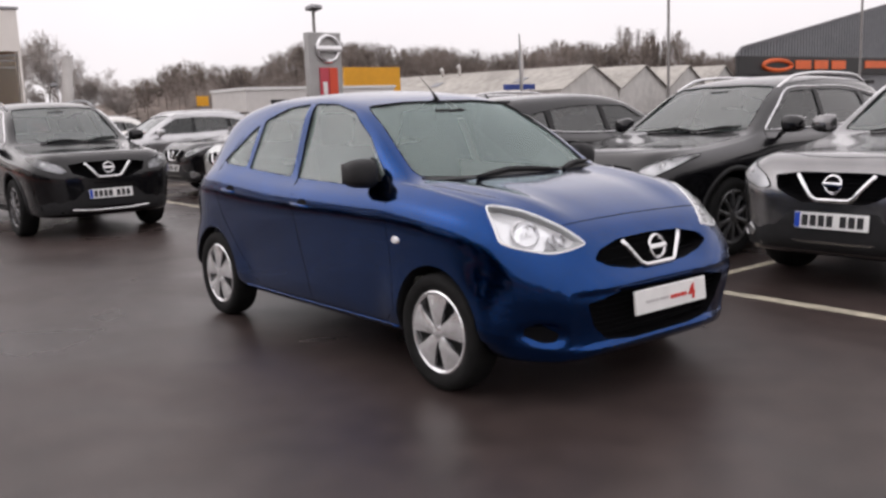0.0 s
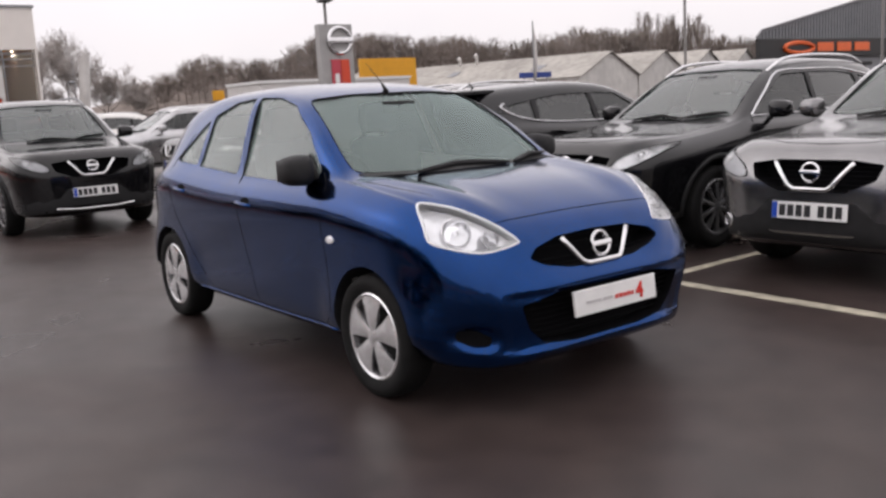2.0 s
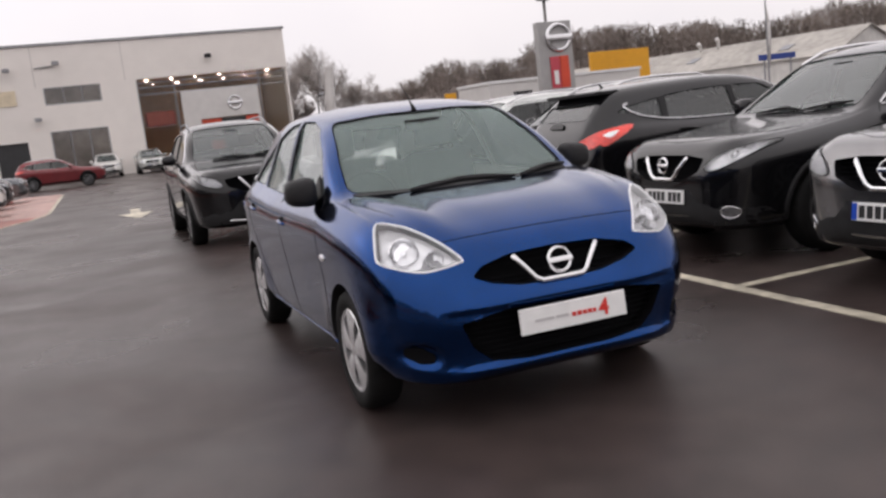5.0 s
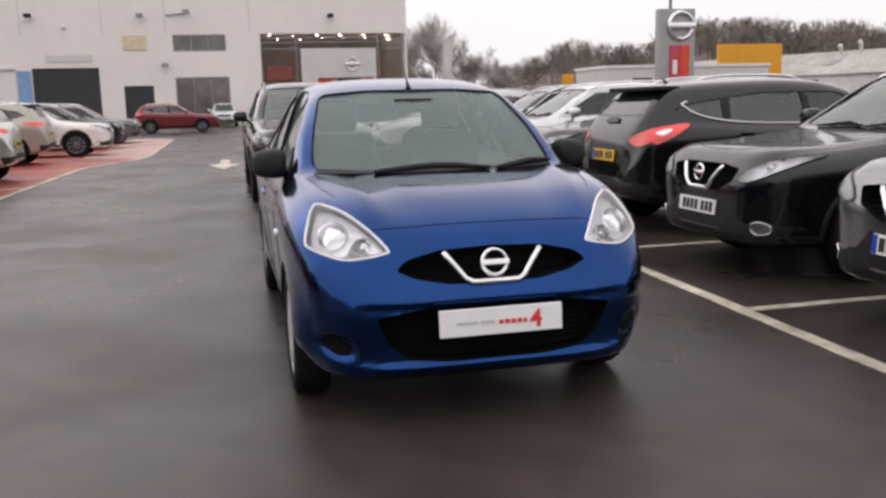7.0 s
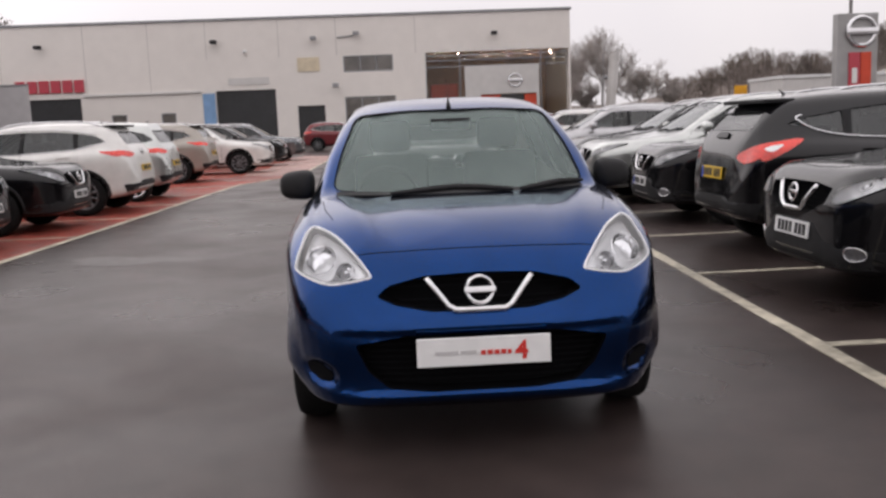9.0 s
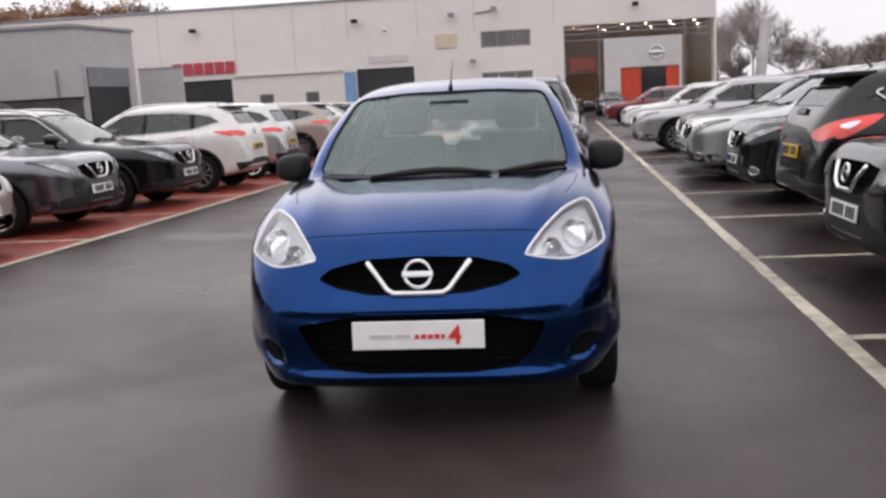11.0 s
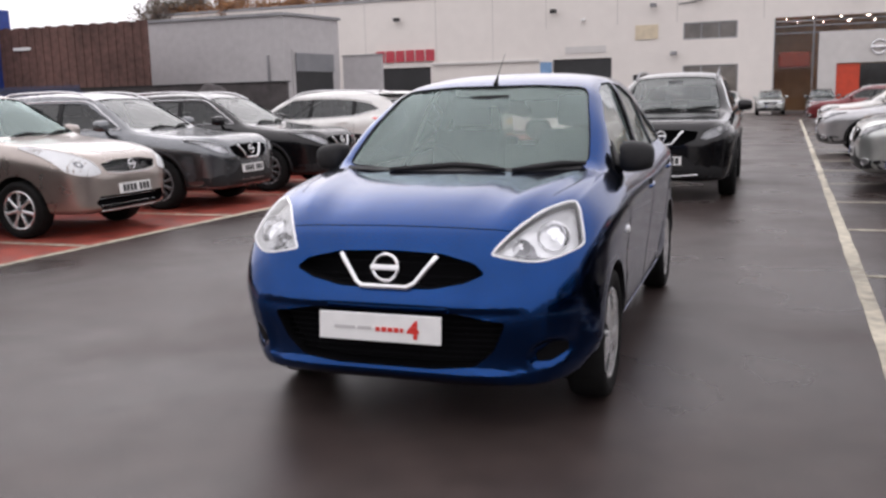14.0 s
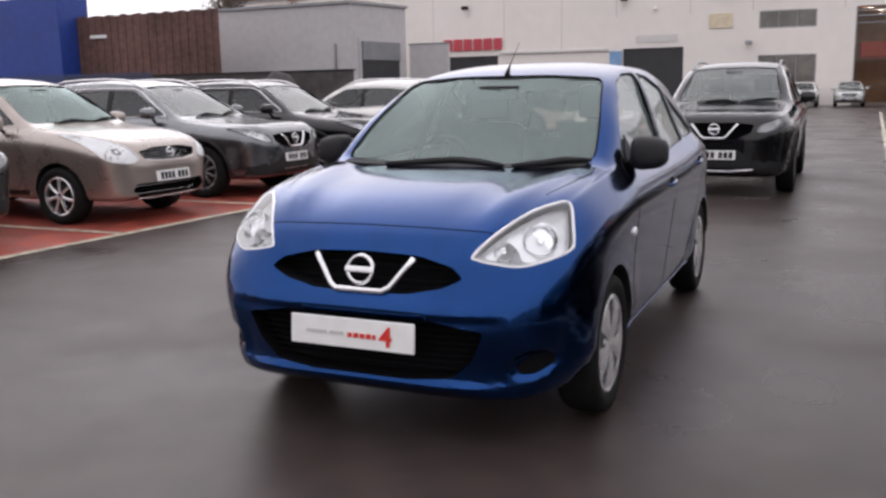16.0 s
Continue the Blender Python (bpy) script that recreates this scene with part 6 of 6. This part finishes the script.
# ---------------- bare trees ----------------


def twig(bm, a, b, r0, r1):
    d = (b - a).normalized()
    u = d.orthogonal().normalized()
    v = d.cross(u)
    ra = [bm.verts.new(a + (u * math.cos(t) + v * math.sin(t)) * r0) for t in (0, 2.094, 4.189)]
    rb = [bm.verts.new(b + (u * math.cos(t) + v * math.sin(t)) * r1) for t in (0, 2.094, 4.189)]
    for k in range(3):
        bm.faces.new((ra[k], ra[(k + 1) % 3], rb[(k + 1) % 3], rb[k]))


def bare_tree(x, y, h, spread, seed, mat=None, fine=0.010, upright=0.45, label="bare winter tree with fine twigs", leaf=None):
    rg = random.Random(seed)
    ob = thing("tree", label, "tree")
    tb, cb, lb2 = bmesh.new(), bmesh.new(), bmesh.new()

    def grow(p, d, ln, r, depth):
        n = 3
        for i in range(n):
            d2 = (d + Vector((rg.uniform(-1, 1), rg.uniform(-1, 1), rg.uniform(-0.3, 0.9) * upright)) * 0.22).normalized()
            q = p + d2 * ln / n
            r2 = max(fine, r * 0.84)
            twig(tb if depth < 2 else cb, p, q, r, r2)
            p, d, r = q, d2, r2
            if leaf and depth > 3:
                for _ in range(2):
                    c = p + Vector([rg.uniform(-0.35, 0.35) for _ in range(3)])
                    lb2.faces.new([lb2.verts.new(c + Vector([rg.uniform(-0.16, 0.16) for _ in range(3)])) for _ in range(3)])
            if depth < 5 and (depth > 0 or i >= 1):
                for _ in range(2 if depth < 4 else 1):
                    a = rg.uniform(0, 6.283)
                    side = Vector((math.cos(a), math.sin(a), rg.uniform(0.0, 0.9) * (0.5 + upright)))
                    grow(p, (d * 0.55 + side * spread).normalized(), ln * rg.uniform(0.55, 0.75), r * 0.62, depth + 1)

    grow(Vector((0, 0, 0)), Vector((0, 0, 1)), h * 0.42, h * 0.022, 0)
    part("trunk", tb, mat or BARK, ob, "", True)
    crown = part("crown", cb, mat or BARK, ob, "", True)
    if leaf:
        part("leaves", lb2, leaf, crown, "withered brown leaves")
    else:
        lb2.free()
    ob.matrix_basis = pose(x, y, 0, 0, 0, seed * 37)
    return ob


BARKPALE = material("pale_twigs", (0.42, 0.38, 0.355), 0.95, vary=0.3, grain=4)
bare_tree(21.5, 86, 9.7, 0.62, 3, BARKPALE, 0.014, 0.8)
bare_tree(25.6, 90, 7.0, 0.75, 5, BARKPALE, 0.016)
bare_tree(18.5, 93, 9.0, 0.7, 8, BARKPALE, 0.014, 0.7)
bare_tree(19.7, 89, 5.6, 0.95, 29, BARKPALE, 0.016)
bare_tree(30.5, 96, 5.6, 0.8, 11, BARKPALE, 0.016)
LEAFBROWN = material("withered_leaf", (0.30, 0.15, 0.065), 0.8, vary=0.4, grain=3)
LEAFGREY = material("grey_brown_leaf", (0.13, 0.10, 0.075), 0.8, vary=0.4, grain=3)
for k, (x, y, h) in enumerate(((-43, 66, 12.0), (-40, 69, 12.4), (-37, 70, 12.0), (-46, 66, 12.0))):
    bare_tree(x, y, h, 0.85, 13 + 2 * k, RUST, 0.02, label="autumn tree with withered brown leaves", leaf=LEAFBROWN)
bare_tree(-50, 65, 12.2, 0.85, 41, None, 0.02, label="dark winter tree behind the annexe", leaf=LEAFGREY)
bare_tree(-32, 72, 11.5, 0.85, 43, None, 0.02, label="dark winter tree behind the annexe", leaf=LEAFGREY)

# the wooded hill beyond; behind the camera it is unseen, added to darken reflections
ELEV = curve_at([(-180, 0.055), (-60, 0.05), (-20, 0.03), (0, 0.022), (14, 0.020), (18, 0.038), (23, 0.066), (26, 0.060), (30, 0.083), (35.8, 0.077), (41.8, 0.067), (46.4, 0.074), (50, 0.068), (56, 0.052), (62, 0.045), (90, 0.05), (180, 0.055)])
hb = bmesh.new()
rg = random.Random(23)
prev = None
for k in range(361):
    az = -180 + k
    e = ELEV(az)
    rows = []
    for dist, f in ((205, 0.0), (212, 0.50), (225, 0.70), (245, 0.66), (290, 0.0)):
        hgt = f * e * dist * rg.uniform(0.93, 1.04) + (-0.5 if f == 0 else 1.0)
        rows.append(hb.verts.new((dist * math.sin(radians(az)), dist * math.cos(radians(az)), hgt)))
    if prev:
        for a in range(4):
            hb.faces.new((prev[a], prev[a + 1], rows[a + 1], rows[a]))
    prev = rows
bmesh.ops.recalc_face_normals(hb, faces=hb.faces)
setting("backdrop", hb, BARKFAR, "dark brown wooded hill in the distance, its unseen part added for reflections", "hill", True)
wv, wf = [], []


def far_twig(a, b, r0, r1):
    n = len(wv)
    d = (b - a).normalized()
    u = d.orthogonal().normalized()
    v = d.cross(u)
    for c, r in ((a, r0), (b, r1)):
        for t in (0, 2.094, 4.189):
            wv.append(c + (u * math.cos(t) + v * math.sin(t)) * r)
    for k in range(3):
        wf.append((n + k, n + (k + 1) % 3, n + 3 + (k + 1) % 3, n + 3 + k))


for i in range(520):
    az = rg.uniform(17.5, 74)
    dist = rg.uniform(188, 236)
    e = ELEV(az)
    tall = 50.0 < az < 54.0 and i % 2
    H = (e * dist * rg.uniform(0.78, 1.02) + 1.3) * (1.28 if tall else 1)
    wide, high = (rg.uniform(1.6, 2.4), rg.uniform(4.5, 6)) if tall else (rg.uniform(2.6, 4.6), rg.uniform(2.6, 4.2))
    mid = Vector((dist * math.sin(radians(az)), dist * math.cos(radians(az)), max(1.0, H - high)))
    root = mid - Vector((0, 0, high * 1.1))
    far_twig(Vector((root.x, root.y, max(0, root.z))), mid, 0.16, 0.09)
    for j in range(34):
        a, f = rg.uniform(0, 6.283), rg.uniform(-0.35, 1.0)
        ring = math.sqrt(max(0.0, 1 - f * f)) * rg.uniform(0.6, 1.0)
        q = mid + Vector((math.cos(a) * ring * wide, math.sin(a) * ring * wide, f * high))
        p = mid.lerp(q, 0.35) - Vector((0, 0, high * 0.25))
        far_twig(p, q, 0.055, 0.025)
        for _ in range(3):
            far_twig(p.lerp(q, rg.uniform(0.4, 0.95)), q + Vector((rg.uniform(-0.8, 0.8), rg.uniform(-0.8, 0.8), rg.uniform(-0.3, 0.6))), 0.035, 0.016)
wme = bpy.data.meshes.new("far_woods")
wme.from_pydata(wv, [], wf)
wme.materials.append(BARKFAR)
tagged(new("far_woods", wme), "leafless brown woods on the hill", "woods", "", "stuff")
